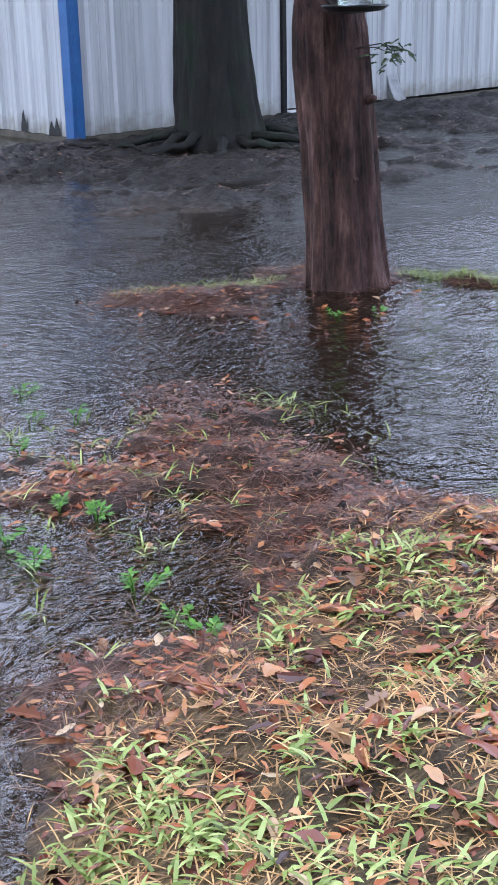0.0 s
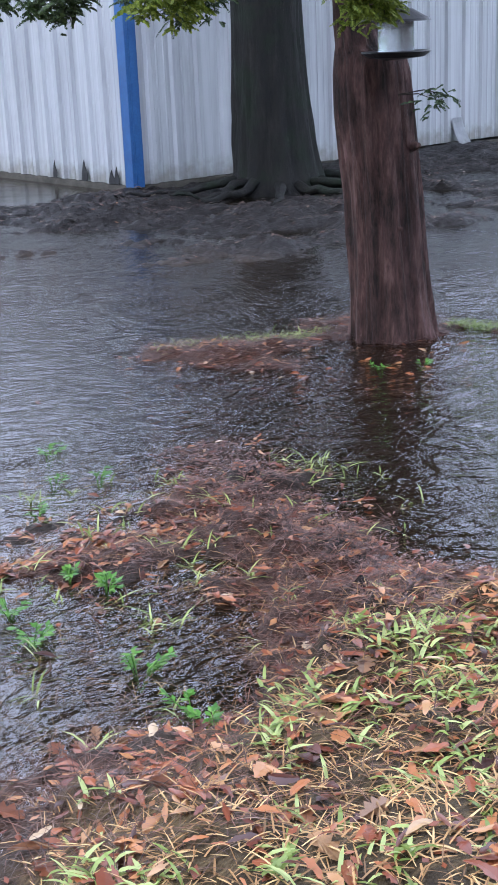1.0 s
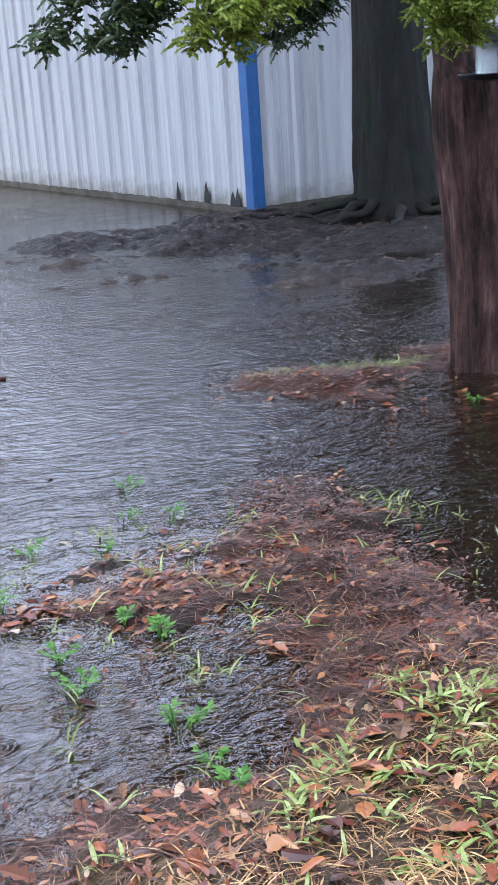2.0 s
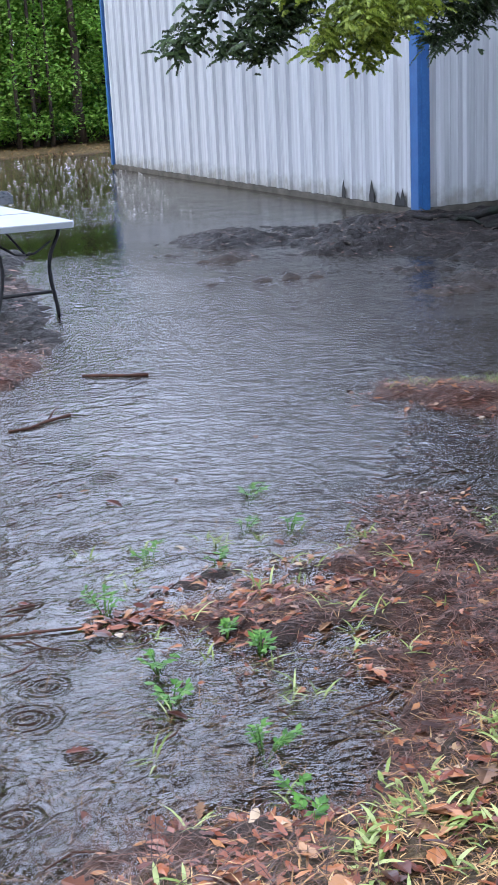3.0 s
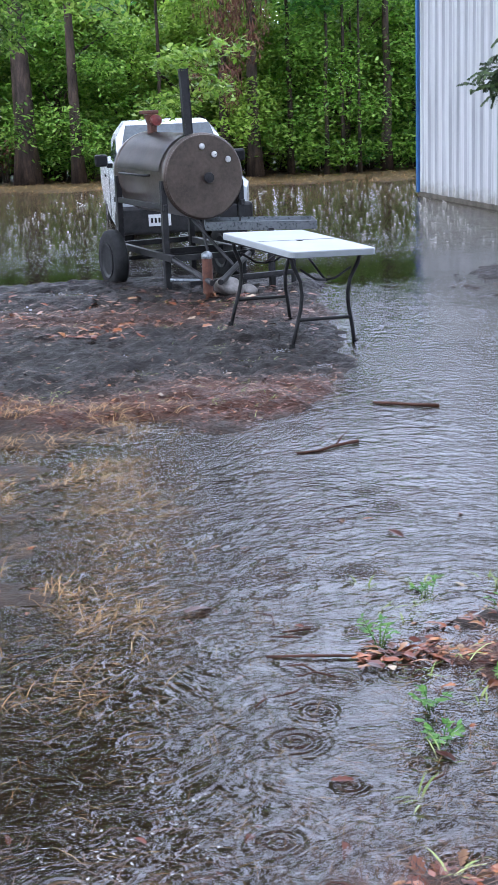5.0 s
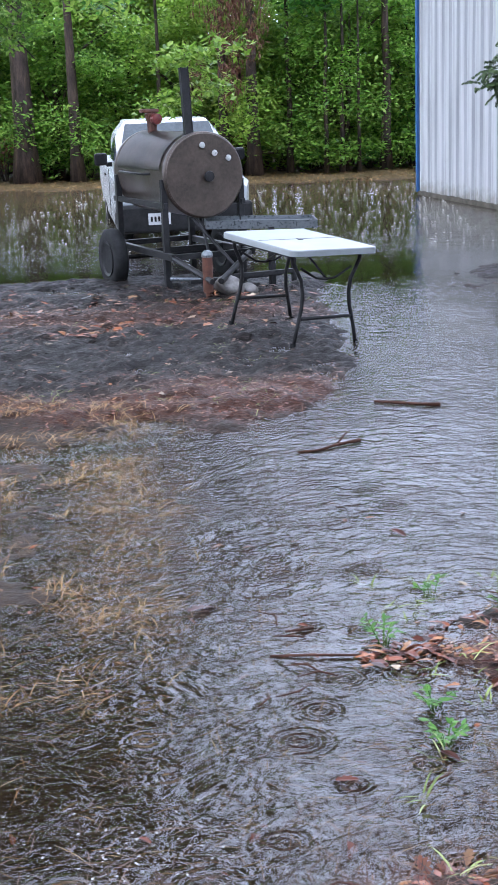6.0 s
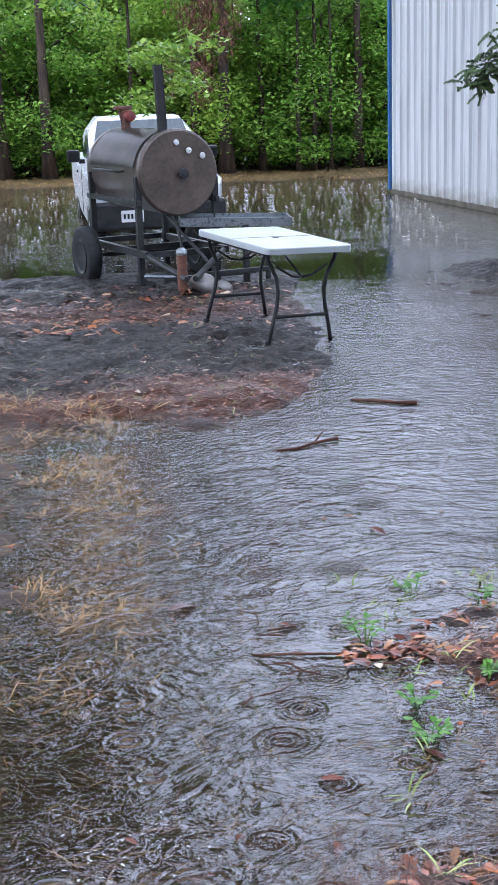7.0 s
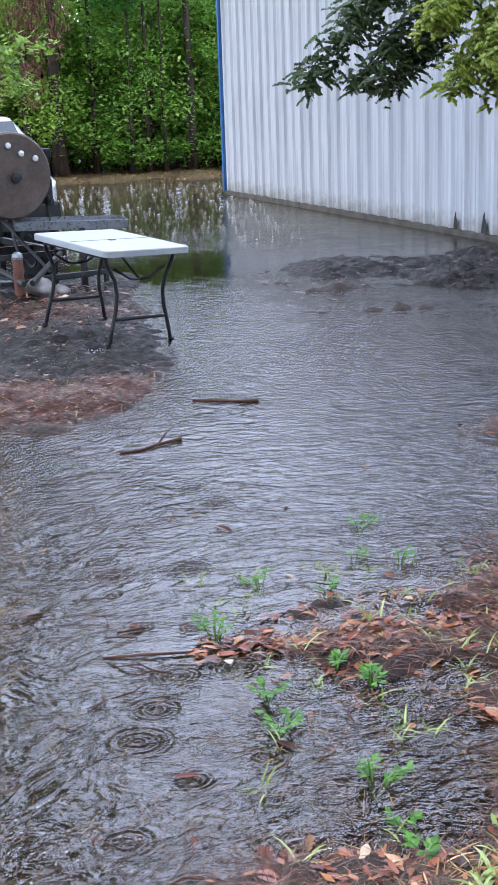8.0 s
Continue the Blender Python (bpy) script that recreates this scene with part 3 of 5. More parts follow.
def leaves(name, centres, count, spreadr, size, material, parent, rng, flat=0.5, shape=0.45, droop=0.0):
    """A crown: many small pointed leaves round the centres (x, y, z, radius)."""
    v, f = [], []
    for cx, cy, cz, r in centres:
        for _ in range(count):
            u = Vector((rng.gauss(0, 1), rng.gauss(0, 1), rng.gauss(0, 1))).normalized() * r * spreadr * rng.random() ** 0.45
            c = Vector((cx, cy, cz)) + Vector((u.x, u.y, u.z * flat))
            a, t = rng.uniform(0, 6.283), rng.uniform(-0.9, 0.5) - droop
            d = Vector((math.cos(a) * math.cos(t), math.sin(a) * math.cos(t), math.sin(t)))
            w = d.cross(Vector((rng.uniform(-1, 1), rng.uniform(-1, 1), 1.2))).normalized()
            s = size * rng.uniform(0.6, 1.35)
            k = len(v)
            v += [c - d * s * 0.5, c + w * s * shape * 0.5, c + d * s * 0.5, c - w * s * shape * 0.5]
            f.append((k, k + 1, k + 2, k + 3))
    return raw(name, v, f, material, parent)


# the near cedar: reddish furrowed trunk, leaning back a little
CED = Vector((3.19, 5.68, 0))
rng = random.Random(5)
cedar = thing("cedar_tree", Matrix.Translation((CED.x, CED.y, 0.05)), "leaning cedar with furrowed reddish-brown bark and drooping sprays", "tree")
spine = [(0, 0, -0.12), (0, 0, 0.0), (-0.005, 0, 0.06), (-0.01, 0, 0.14), (-0.02, 0, 0.25), (-0.03, 0, 0.4), (-0.045, 0, 0.6), (-0.06, 0, 0.8), (-0.08, 0, 1.0), (-0.10, 0, 1.2), (-0.115, 0, 1.38), (-0.125, 0.0, 1.46), (-0.165, 0.03, 1.52), (-0.18, 0.04, 1.62), (-0.2, 0.05, 2.3), (-0.26, 0.1, 3.0), (-0.3, 0.15, 4.0), (-0.3, 0.2, 6.0), (-0.3, 0.2, 8.0)]
rad = [0.245, 0.232, 0.222, 0.215, 0.208, 0.200, 0.192, 0.188, 0.187, 0.188, 0.182, 0.168, 0.115, 0.105, 0.10, 0.095, 0.085, 0.06, 0.02]
part("trunk", trunk_mesh(B(), spine, rad, 96, 0.20, 7, 0.13), CEDAR_BARK, cedar, smooth=True)
for (kx, ky, kz, kr) in ((0.0, -0.17, 1.02, 0.03), (-0.10, -0.165, 0.62, 0.022)):
    part("branch_stub", tube(B(), [(kx, ky + 0.06, kz), (kx + 0.01, ky - 0.02, kz + 0.01), (kx + 0.015, ky - 0.05, kz + 0.015)], [kr, kr * 0.8, kr * 0.4], 9), CEDAR_BARK, cedar, smooth=True)


def spray(name, origin, tips, material, parent, rng, count, size, tw=0.012):
    """A drooping branch: a woody stem from origin, with twigs to each tip and flat feathery sprays along them."""
    bm = B()
    v, f = [], []
    o = Vector(origin)
    for tip in tips:
        t = Vector(tip)
        mid = o.lerp(t, 0.55) + Vector((0, 0, 0.10 * (t - o).length))
        pts = [o.lerp(mid, k / 3) if k < 3 else mid.lerp(t, (k - 3) / 5) for k in range(9)]
        tube(bm, pts, [tw * (1 - 0.1 * k) for k in range(9)], 5)
        for _ in range(count):
            k = 0.6 + 0.4 * rng.random() ** 0.7
            q = k * 8
            b = pts[min(7, int(q))].lerp(pts[min(8, int(q) + 1)], q % 1)
            a = rng.uniform(0, 6.283)
            b = b + Vector((rng.gauss(0, 0.5), rng.gauss(0, 0.5), rng.gauss(-0.1, 0.4))) * size
            d = Vector((math.cos(a), math.sin(a), rng.uniform(-0.7, 0.4))).normalized()
            L = size * rng.uniform(0.5, 1.2) * (1.25 - 0.6 * abs(k - 0.6))
            for s in range(10):
                p = b + d * L * (s + 0.5) / 10 + Vector((0, 0, -0.25 * L * (s / 10) ** 2))
                for sg in (-1, 1):
                    w = (d.cross(Vector((0, 0, 1))).normalized() * sg + d * 0.9 + Vector((0, 0, rng.uniform(-0.5, 0.3)))).normalized()
                    l2 = L * 0.34 * (1.1 - s / 12) * rng.uniform(0.6, 1.2)
                    nrm = w.cross(d).normalized() * 0.004
                    wd = w.cross(nrm).normalized() * (0.0022 + 0.09 * l2)
                    i = len(v)
                    v += [p - wd * 0.5, p + w * l2 * 0.55 + wd + nrm, p + w * l2 - Vector((0, 0, 0.12 * l2)), p + w * l2 * 0.45 - wd - nrm]
                    f.append((i, i + 1, i + 2, i + 3))
    br = part(name, bm, TWIG, parent, smooth=True)
    raw("spray", v, f, material, br)
    return br


cz = -0.05
def rel(x, y, z):
    return (x - CED.x, y - CED.y, z + cz)


spray("branch", rel(2.95, 5.5, 3.0), [rel(0.92, 3.30, 1.74), rel(1.05, 3.35, 1.72), rel(1.12, 3.2, 1.80), rel(0.98, 3.15, 1.80), rel(1.2, 3.4, 1.85), rel(0.86, 3.3, 1.88)], CEDAR_LIME, cedar, rng, 560, 0.048, 0.005)
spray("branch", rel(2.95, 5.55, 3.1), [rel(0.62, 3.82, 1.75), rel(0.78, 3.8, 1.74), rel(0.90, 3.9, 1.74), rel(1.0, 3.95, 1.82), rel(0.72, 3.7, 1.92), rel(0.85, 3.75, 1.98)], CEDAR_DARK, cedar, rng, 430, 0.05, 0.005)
spray("branch", rel(3.0, 5.5, 2.6), [rel(2.2, 4.35, 1.70), rel(2.35, 4.4, 1.70), rel(2.3, 4.3, 1.78), rel(2.45, 4.45, 1.80), rel(2.1, 4.3, 1.80)], CEDAR_LIME, cedar, rng, 430, 0.055, 0.006)
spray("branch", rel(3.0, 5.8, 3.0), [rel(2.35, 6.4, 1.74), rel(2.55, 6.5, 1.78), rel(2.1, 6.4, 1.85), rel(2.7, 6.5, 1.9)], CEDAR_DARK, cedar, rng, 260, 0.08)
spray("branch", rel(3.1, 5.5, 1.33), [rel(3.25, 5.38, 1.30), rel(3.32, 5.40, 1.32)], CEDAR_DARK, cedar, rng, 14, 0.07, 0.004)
for k in range(22):
    a, z = k * 2.4, 2.75 + 0.24 * k
    r = 2.3 * (1 - k / 29)
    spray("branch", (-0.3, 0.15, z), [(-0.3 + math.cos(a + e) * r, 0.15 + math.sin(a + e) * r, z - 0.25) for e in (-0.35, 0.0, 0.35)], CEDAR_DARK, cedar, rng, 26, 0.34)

# low, wide branches over the bank, out of view, added to darken it and its reflections
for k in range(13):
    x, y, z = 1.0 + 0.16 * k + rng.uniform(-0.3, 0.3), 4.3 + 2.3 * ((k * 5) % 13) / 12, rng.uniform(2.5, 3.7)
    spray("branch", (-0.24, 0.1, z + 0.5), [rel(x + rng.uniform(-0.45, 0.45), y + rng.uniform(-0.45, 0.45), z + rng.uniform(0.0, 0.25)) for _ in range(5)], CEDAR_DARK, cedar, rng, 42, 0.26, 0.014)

# the oak: dark wet trunk with flaring roots
oak = thing("oak_tree", Matrix.Translation((5.92, 12.25, 0.0)), "large oak with dark wet mossy bark and spreading surface roots", "tree")
spine = [(0, 0, -0.2), (0, 0, 0.0), (0, 0, 0.06), (0, 0, 0.13), (-0.0, 0, 0.22), (-0.01, 0, 0.34), (-0.02, 0, 0.5), (-0.03, 0, 0.7), (-0.04, 0, 0.95), (-0.05, 0, 1.25), (-0.06, 0, 1.6), (-0.07, 0, 2.2), (-0.1, 0, 3.0), (-0.1, 0, 4.2), (0, 0, 6.0), (0, 0, 8.0)]
rad = [0.53, 0.515, 0.50, 0.485, 0.465, 0.445, 0.425, 0.405, 0.385, 0.37, 0.355, 0.345, 0.33, 0.28, 0.16, 0.05]
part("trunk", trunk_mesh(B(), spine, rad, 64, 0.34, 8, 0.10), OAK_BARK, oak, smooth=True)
for k in range(10):
    a = -3.3 + k * 0.40 + rng.uniform(-0.1, 0.1)
    L = rng.uniform(0.9, 1.9)
    pts, q = [], Vector((math.cos(a) * 0.48, math.sin(a) * 0.48, 0.17))
    for i in range(9):
        pts.append((q.x, q.y, floor_z(5.92 + q.x, 12.25 + q.y) + 0.11 * (1 - i / 8) ** 2.0 + 0.004 - 0.05 * (i == 8)))
        a += rng.uniform(-0.22, 0.22)
        q = q + Vector((math.cos(a), math.sin(a), 0)) * L / 9
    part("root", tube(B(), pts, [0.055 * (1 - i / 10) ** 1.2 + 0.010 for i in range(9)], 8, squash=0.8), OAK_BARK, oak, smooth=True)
limbs = []
for k in range(9):
    a = k * 0.7 + 0.2
    L, z0 = rng.uniform(2.4, 4.2), rng.uniform(3.0, 5.5)
    tip = Vector((math.cos(a) * L * 0.7 + 1.5, math.sin(a) * L * 0.8, z0 + rng.uniform(2.6, 4.0)))
    part("limb", tube(B(), [(-0.08, 0, z0), (tip.x * 0.45, tip.y * 0.45, z0 + (tip.z - z0) * 0.65), tuple(tip)], [0.15, 0.09, 0.03], 8), OAK_BARK, oak, smooth=True)
    for i in range(4):
        limbs.append((tip.x * rng.uniform(0.5, 1.05), tip.y * rng.uniform(0.5, 1.05), tip.z + rng.uniform(-0.3, 0.9), rng.uniform(0.7, 1.2)))
for _ in range(110):
    a, q = rng.uniform(0, 6.283), math.sqrt(rng.random())
    limbs.append((math.cos(a) * q * 3.7 + 1.6, math.sin(a) * q * 3.4, rng.uniform(4.6, 8.8), rng.uniform(0.8, 1.3)))
leaves("crown", limbs, 170, 1.0, 0.26, SHADED_LEAF, oak, rng, 0.6)


# ---- the woods behind the pond ----
def wood_tree(x, y, h, lean, material, rng, clumps, count, size, low=0.6, r=1.6, trunk=0.13, bark=PINE_BARK, label="leafy woodland tree behind the pond", category="tree", group="woodland trees"):
    z = 0.08 if y > 27.5 else floor_z(x, y)
    t = thing("woodland_tree", Matrix.Translation((x, y, z - 0.05)), label, category, group)
    sp = [(lean * (k / 6) ** 1.5 + 0.08 * noise.noise(Vector((x, y, k))), 0.05 * noise.noise(Vector((y, x, k))), h * k / 6) for k in range(7)]
    part("trunk", tube(B(), sp, [trunk * (1.25 if k == 0 else 1 - 0.14 * k) for k in range(7)], 9), bark, t, smooth=True)
    cs = []
    for k in range(clumps):
        q = rng.uniform(low, 1.05)
        a = rng.uniform(0, 6.283)
        rr = r * rng.uniform(0.15, 1.0) * (1.25 - 0.55 * q)
        cs.append((lean * q ** 1.5 + math.cos(a) * rr, math.sin(a) * rr, h * q, rng.uniform(0.35, 0.75) * r * 0.6))
    for c in cs[:6]:
        part("limb", tube(B(), [(lean * 0.3, 0, max(0.4, c[2] - 0.9)), (c[0] * 0.6, c[1] * 0.6, c[2] - 0.3), (c[0], c[1], c[2])], [trunk * 0.4, trunk * 0.25, 0.012], 6), bark, t, smooth=True)
    leaves("crown", cs, count, 1.0, size, material, t, rng, 0.75, 0.5)
    return t


rng = random.Random(11)
for k in range(48):
    row, col = k // 16, k % 16
    x = -13 + 21 * col / 15 + rng.uniform(-0.7, 0.7)
    y = 29.6 + 1.5 * row + rng.uniform(-0.5, 0.6)
    near = -7.0 < x < 4.5
    h = rng.uniform(2.6, 4.6) if row == 0 else rng.uniform(4.0, 5.0)
    wood_tree(x, y, h, rng.uniform(-0.6, 0.6), (WOOD_LEAF, LIME_LEAF, WOOD_LEAF, LIME_LEAF, WOOD_LEAF)[(k * 7) % 5], rng, (38 if row == 0 else 46) if near else 26, (290 if row == 0 else 200) if near else 90, (0.105 if row == 0 else 0.16) if near else 0.26, 0.1 if row == 0 else 0.05, 1.8, rng.uniform(0.05, 0.13))
for k in range(40):
    x = -13 + 20 * k / 39 + rng.uniform(-0.3, 0.3)
    y = 29.1 + rng.uniform(-0.2, 0.9)
    t = thing("shrub", Matrix.Translation((x, y, 0.08)), "low leafy shrub at the edge of the woods", "shrub", "woodland shrubs")
    bm = B()
    cs = []
    hh = rng.uniform(0.4, 1.5)
    for i in range(8):
        a = rng.uniform(0, 6.283)
        q = (math.cos(a) * rng.uniform(0.1, 0.6), math.sin(a) * 0.4, hh * rng.uniform(0.3, 1.0))
        tube(bm, [(0.05 * math.cos(a), 0.05 * math.sin(a), 0), (q[0] * 0.5, q[1] * 0.5, q[2] * 0.6), q], [0.014, 0.01, 0.004], 5)
        cs.append((*q, rng.uniform(0.2, 0.4)))
    tagged(part("stem", bm, TWIG, t, smooth=True), kind="stuff")
    leaves("foliage", cs, 55, 1.0, 0.10, (SHRUB_LEAF, WOOD_LEAF, BROWN_LEAF)[(0, 1, 0, 1, 2)[k % 5]], t, rng, 0.8)
# the depth of the woods, past what can be told apart
rngf = random.Random(3)
cs = [(rngf.uniform(-40, 40), rngf.uniform(34.5, 40), rngf.uniform(0.2, 4.0), rngf.uniform(0.9, 1.5)) for _ in range(420)]
tagged(leaves("far_woods", cs, 90, 1.0, 0.45, SHRUB_LEAF, None, rngf, 0.8), "dense green woods behind the yard", "woods", kind="stuff")
# unseen foliage added on both sides to keep low sky off the yard
for sx in (-1, 1):
    cs = [(sx * rngf.uniform(17, 24), rngf.uniform(-14, 38), rngf.uniform(0.3, 4.5), rngf.uniform(1.2, 2.0)) for _ in range(170)]
    tagged(leaves("unseen_side_woods", cs, 90, 1.0, 0.6, SHRUB_LEAF, None, rngf, 0.8), "unseen green woods added beside the yard to block low sky", "woods", kind="stuff")
# tall bare trunks among them, one hung with dead brown needles
for x, y, r, h in ((-0.24, 28.4, 0.15, 6.0), (-5.1, 28.5, 0.26, 7.0), (-4.0, 28.4, 0.14, 6.0), (2.62, 28.9, 0.12, 5.6), (-0.85, 28.5, 0.12, 5.6), (0.55, 29.0, 0.07, 5.2), (1.3, 28.4, 0.05, 5.0), (1.65, 28.6, 0.055, 5.0), (2.0, 28.5, 0.04, 4.6), (-2.2, 28.7, 0.06, 5.0)):
    t = thing("pine_tree", Matrix.Translation((x, y, 0.05)), "tall dark pine trunk at the edge of the woods", "tree", "pine trunks")
    part("trunk", tube(B(), [(0.06 * noise.noise(Vector((x, k, 1))), 0, h * k / 8) for k in range(9)], [r * (1.3 if k == 0 else 1 - 0.09 * k) for k in range(9)], 12), PINE_BARK, t, smooth=True)
    cs = [(rng.uniform(-1.1, 1.1), rng.uniform(-1, 1), h * rng.uniform(0.72, 1.0), 0.6) for _ in range(10)]
    leaves("crown", cs, 60, 1.0, 0.2, SHRUB_LEAF, t, rng)
    if -1.2 < x < 0:
        cs = [(rng.uniform(-0.5, 0.3), -0.9, rng.uniform(1.6, 4.2), rng.uniform(0.16, 0.34)) for _ in range(11)]
        leaves("dead_needles", cs, 130, 1.0, 0.14, BROWN_LEAF, t, rng, 1.4, 0.16, 0.7)

# the broadleaf tree beside the smoker, whose branches hang over the yard
shade = thing("shade_tree", Matrix.Translation((-6.4, 15.2, 0.0)), "spreading broadleaf tree with thin drooping leafy branches", "tree")
part("trunk", tube(B(), [(0, 0, -0.3), (0.05, 0, 1.5), (0.2, -0.1, 3.2), (0.7, -0.2, 5.5), (1.0, -0.3, 8.0), (1.1, -0.3, 10.5)], [0.34, 0.27, 0.24, 0.19, 0.12, 0.03], 14), PINE_BARK, shade, smooth=True)
rng = random.Random(23)
for k in range(27):
    ex = rng.uniform(1.9, 6.3)
    tip = Vector((ex, rng.uniform(-2.6, 1.0), 1.75 + 0.17 * max(0, 5.6 - ex) + 0.9 * step(5.0, 5.4, ex) + rng.uniform(0.0, 1.5)))
    pts = [Vector((0.35, -0.1, 4.0)).lerp(Vector((tip.x * 0.55, tip.y * 0.6, 4.3)), i / 3) for i in range(3)] + [Vector((tip.x * 0.55, tip.y * 0.6, 4.3)).lerp(tip, i / 4) for i in range(5)]
    pts = [p + Vector((rng.uniform(-0.06, 0.06), rng.uniform(-0.06, 0.06), 0)) for p in pts]
    br = part("branch", tube(B(), pts, [0.07, 0.055, 0.045, 0.034, 0.026, 0.019, 0.012, 0.006], 6), TWIG, shade, smooth=True)
    cs = [(*(pts[i].lerp(pts[i + 1], rng.random())), rng.uniform(0.22, 0.42)) for i in (3, 4, 4, 5, 5, 6, 6, 6)]
    leaves("foliage", cs, 100, 1.0, 0.085, (WOOD_LEAF, LIME_LEAF)[k % 2], br, rng, 0.7, 0.45, 0.2)
cs = [(rng.uniform(-2.5, 5.6), rng.uniform(-3.5, 2.5), rng.uniform(4.2, 11.5), rng.uniform(0.8, 1.3)) for _ in range(150)]
leaves("crown", cs, 200, 1.0, 0.28, SHADED_LEAF, shade, rng, 0.7)
spr = [(5.75 + rng.uniform(-0.5, 0.35), -1.2 + rng.uniform(-0.3, 0.3), 1.72 + rng.uniform(-0.12, 0.5), 0.26) for _ in range(12)]
leaves("low_spray", spr, 75, 1.0, 0.085, LIME_LEAF, shade, rng, 0.6, 0.5)

# ---- an unseen wall added behind the camera to block the low southern sky ----
hw = part("sky_block_wall", box(B(), -13, -4.2, -0.2, 15, -3.9, 6.6, 0.01), CONCRETE)
tagged(hw, "unseen plain wall added to block the southern sky", "wall", kind="structure")

# ---- folding table ----
TU, TV = Vector((0.873, 0.487, -0.045)).normalized(), Vector((-0.487, 0.873, 0.052)).normalized()
TN = TU.cross(TV).normalized()
TV = TN.cross(TU)
TL, TW, TH = 1.06, 0.70, 0.69
foot = Vector((0.461, 9.116, 0.688)) - TN * TH
tm = Matrix(((TU.x, TV.x, TN.x, foot.x), (TU.y, TV.y, TN.y, foot.y), (TU.z, TV.z, TN.z, foot.z), (0, 0, 0, 1)))
table = thing("folding_table", tm, "weathered grey-white plastic folding table on dark steel legs", "table")
bm = box(B(), -TW / 2, 0, TH - 0.045, TW / 2, TL, TH)
vert = [e for e in bm.edges if abs(e.verts[0].co.z - e.verts[1].co.z) > 0.03]
bmesh.ops.bevel(bm, geom=vert, offset=0.05, segments=5, profile=0.5, affect="EDGES")
bmesh.ops.bevel(bm, geom=[e for e in bm.edges if e.verts[0].co.z > TH - 0.001 and e.verts[1].co.z > TH - 0.001], offset=0.008, segments=2, profile=0.5, affect="EDGES")
part("tabletop", bm, PLASTIC, table, "grey-white moulded plastic top")
part("hinge_seam", box(B(), -TW / 2 + 0.02, TL / 2 - 0.004, TH - 0.002, TW / 2 - 0.02, TL / 2 + 0.004, TH + 0.0015), BLACK_PLASTIC, table)
part("centre_latch", box(B(), -0.02, TL / 2 - 0.05, TH, 0.02, TL / 2 - 0.012, TH + 0.006, 0.002), BLACK_PLASTIC, table)
for sx in (-1, 1):
    part("side_rail", box(B(), sx * (TW / 2 - 0.05) - 0.012, 0.12, TH - 0.068, sx * (TW / 2 - 0.05) + 0.012, TL - 0.12, TH - 0.046, 0.003), BLACK_STEEL, table)
for v0, lean, du in ((0.13, -0.03, 0.0), (TL - 0.10, 0.03, -0.02)):
    for sx in (-1, 1):
        pts = [(du * 0.5 + sx * 0.285, v0, TH - 0.06), (du * 0.6 + sx * 0.27, v0 + lean * 0.2, 0.58), (du * 0.8 + sx * 0.205, v0 + lean * 0.4, 0.46), (du + sx * 0.19, v0 + lean * 0.5, 0.36), (du + sx * 0.20, v0 + lean * 0.7, 0.26), (du + sx * 0.235, v0 + lean * 0.9, 0.12), (du + sx * 0.265, v0 + lean, -0.03)]
        part("leg", tube(B(), pts, 0.0145, 10), BLACK_STEEL, table, smooth=True)
        part("leg_brace", tube(B(), [(du * 0.65 + sx * 0.21, v0 + lean * 0.25, 0.545), (du * 0.8 + sx * 0.08, v0 + lean * 0.3, 0.47), (du * 0.8, v0 + lean * 0.3, 0.462)], 0.009, 8), BLACK_STEEL, table, smooth=True)
        part("foot_cap", tube(B(), [(du + sx * 0.263, v0 + lean, 0.02), (du + sx * 0.267, v0 + lean, -0.045)], 0.02, 10), RUBBER, table)
    part("crossbar", tube(B(), [(du - 0.22, v0 + lean * 0.8, 0.19), (du + 0.22, v0 + lean * 0.8, 0.19)], 0.013, 10), BLACK_STEEL, table, smooth=True)
    part("stay", tube(B(), [(du * 0.8, v0 + lean * 0.3, 0.465), (0, v0 + (0.30 if v0 < 0.6 else -0.30), TH - 0.07)], 0.008, 8), BLACK_STEEL, table, smooth=True)

# ---- smoker on its trailer ----
AX = Vector((-0.61, 1.30, 0)).normalized()
SR = 0.392
face = Vector((-0.575, 12.2, 0))
turn = math.degrees(math.atan2(-AX.x, AX.y))
smoker = thing("barrel_smoker", Matrix.Translation(face) @ pose(0, 0, 0, 0, 0, turn), "large rusty-brown barrel smoker grill on a steel trailer frame", "smoker")
# smoker space: y runs along the barrel away from its front plate, x across
SC, SL = 1.04, 1.42
lay_down = pose(0, 0, SC, -90, 0, 0)
prof = [(SR - 0.012, 0.0), (SR, 0.012), (SR, 0.06), (SR - 0.006, 0.07), (SR - 0.006, SL - 0.07), (SR, SL - 0.06), (SR, SL - 0.012), (SR - 0.012, SL)]
barrel = part("barrel", lathe(B(), prof, 72, lay_down), STEEL, smooth=False, parent=smoker)
for p in barrel.data.polygons:
    p.use_smooth = len(p.vertices) == 4
part("front_plate", lathe(B(), [(SR - 0.02, -0.012), (SR - 0.014, -0.006), (SR - 0.014, 0.004)], 72, lay_down), STEEL, smoker, "flat brown steel front plate")
lid = B()
for k in range(33):
    a = radians(100 + k * 2.25)
    for y in (0.12, SL - 0.12):
        lid.verts.new((math.cos(a) * (SR + 0.006), y, SC + math.sin(a) * (SR + 0.006)))
lid.verts.ensure_lookup_table()
for k in range(32):
    lid.faces.new((lid.verts[2 * k], lid.verts[2 * k + 1], lid.verts[2 * k + 3], lid.verts[2 * k + 2]))
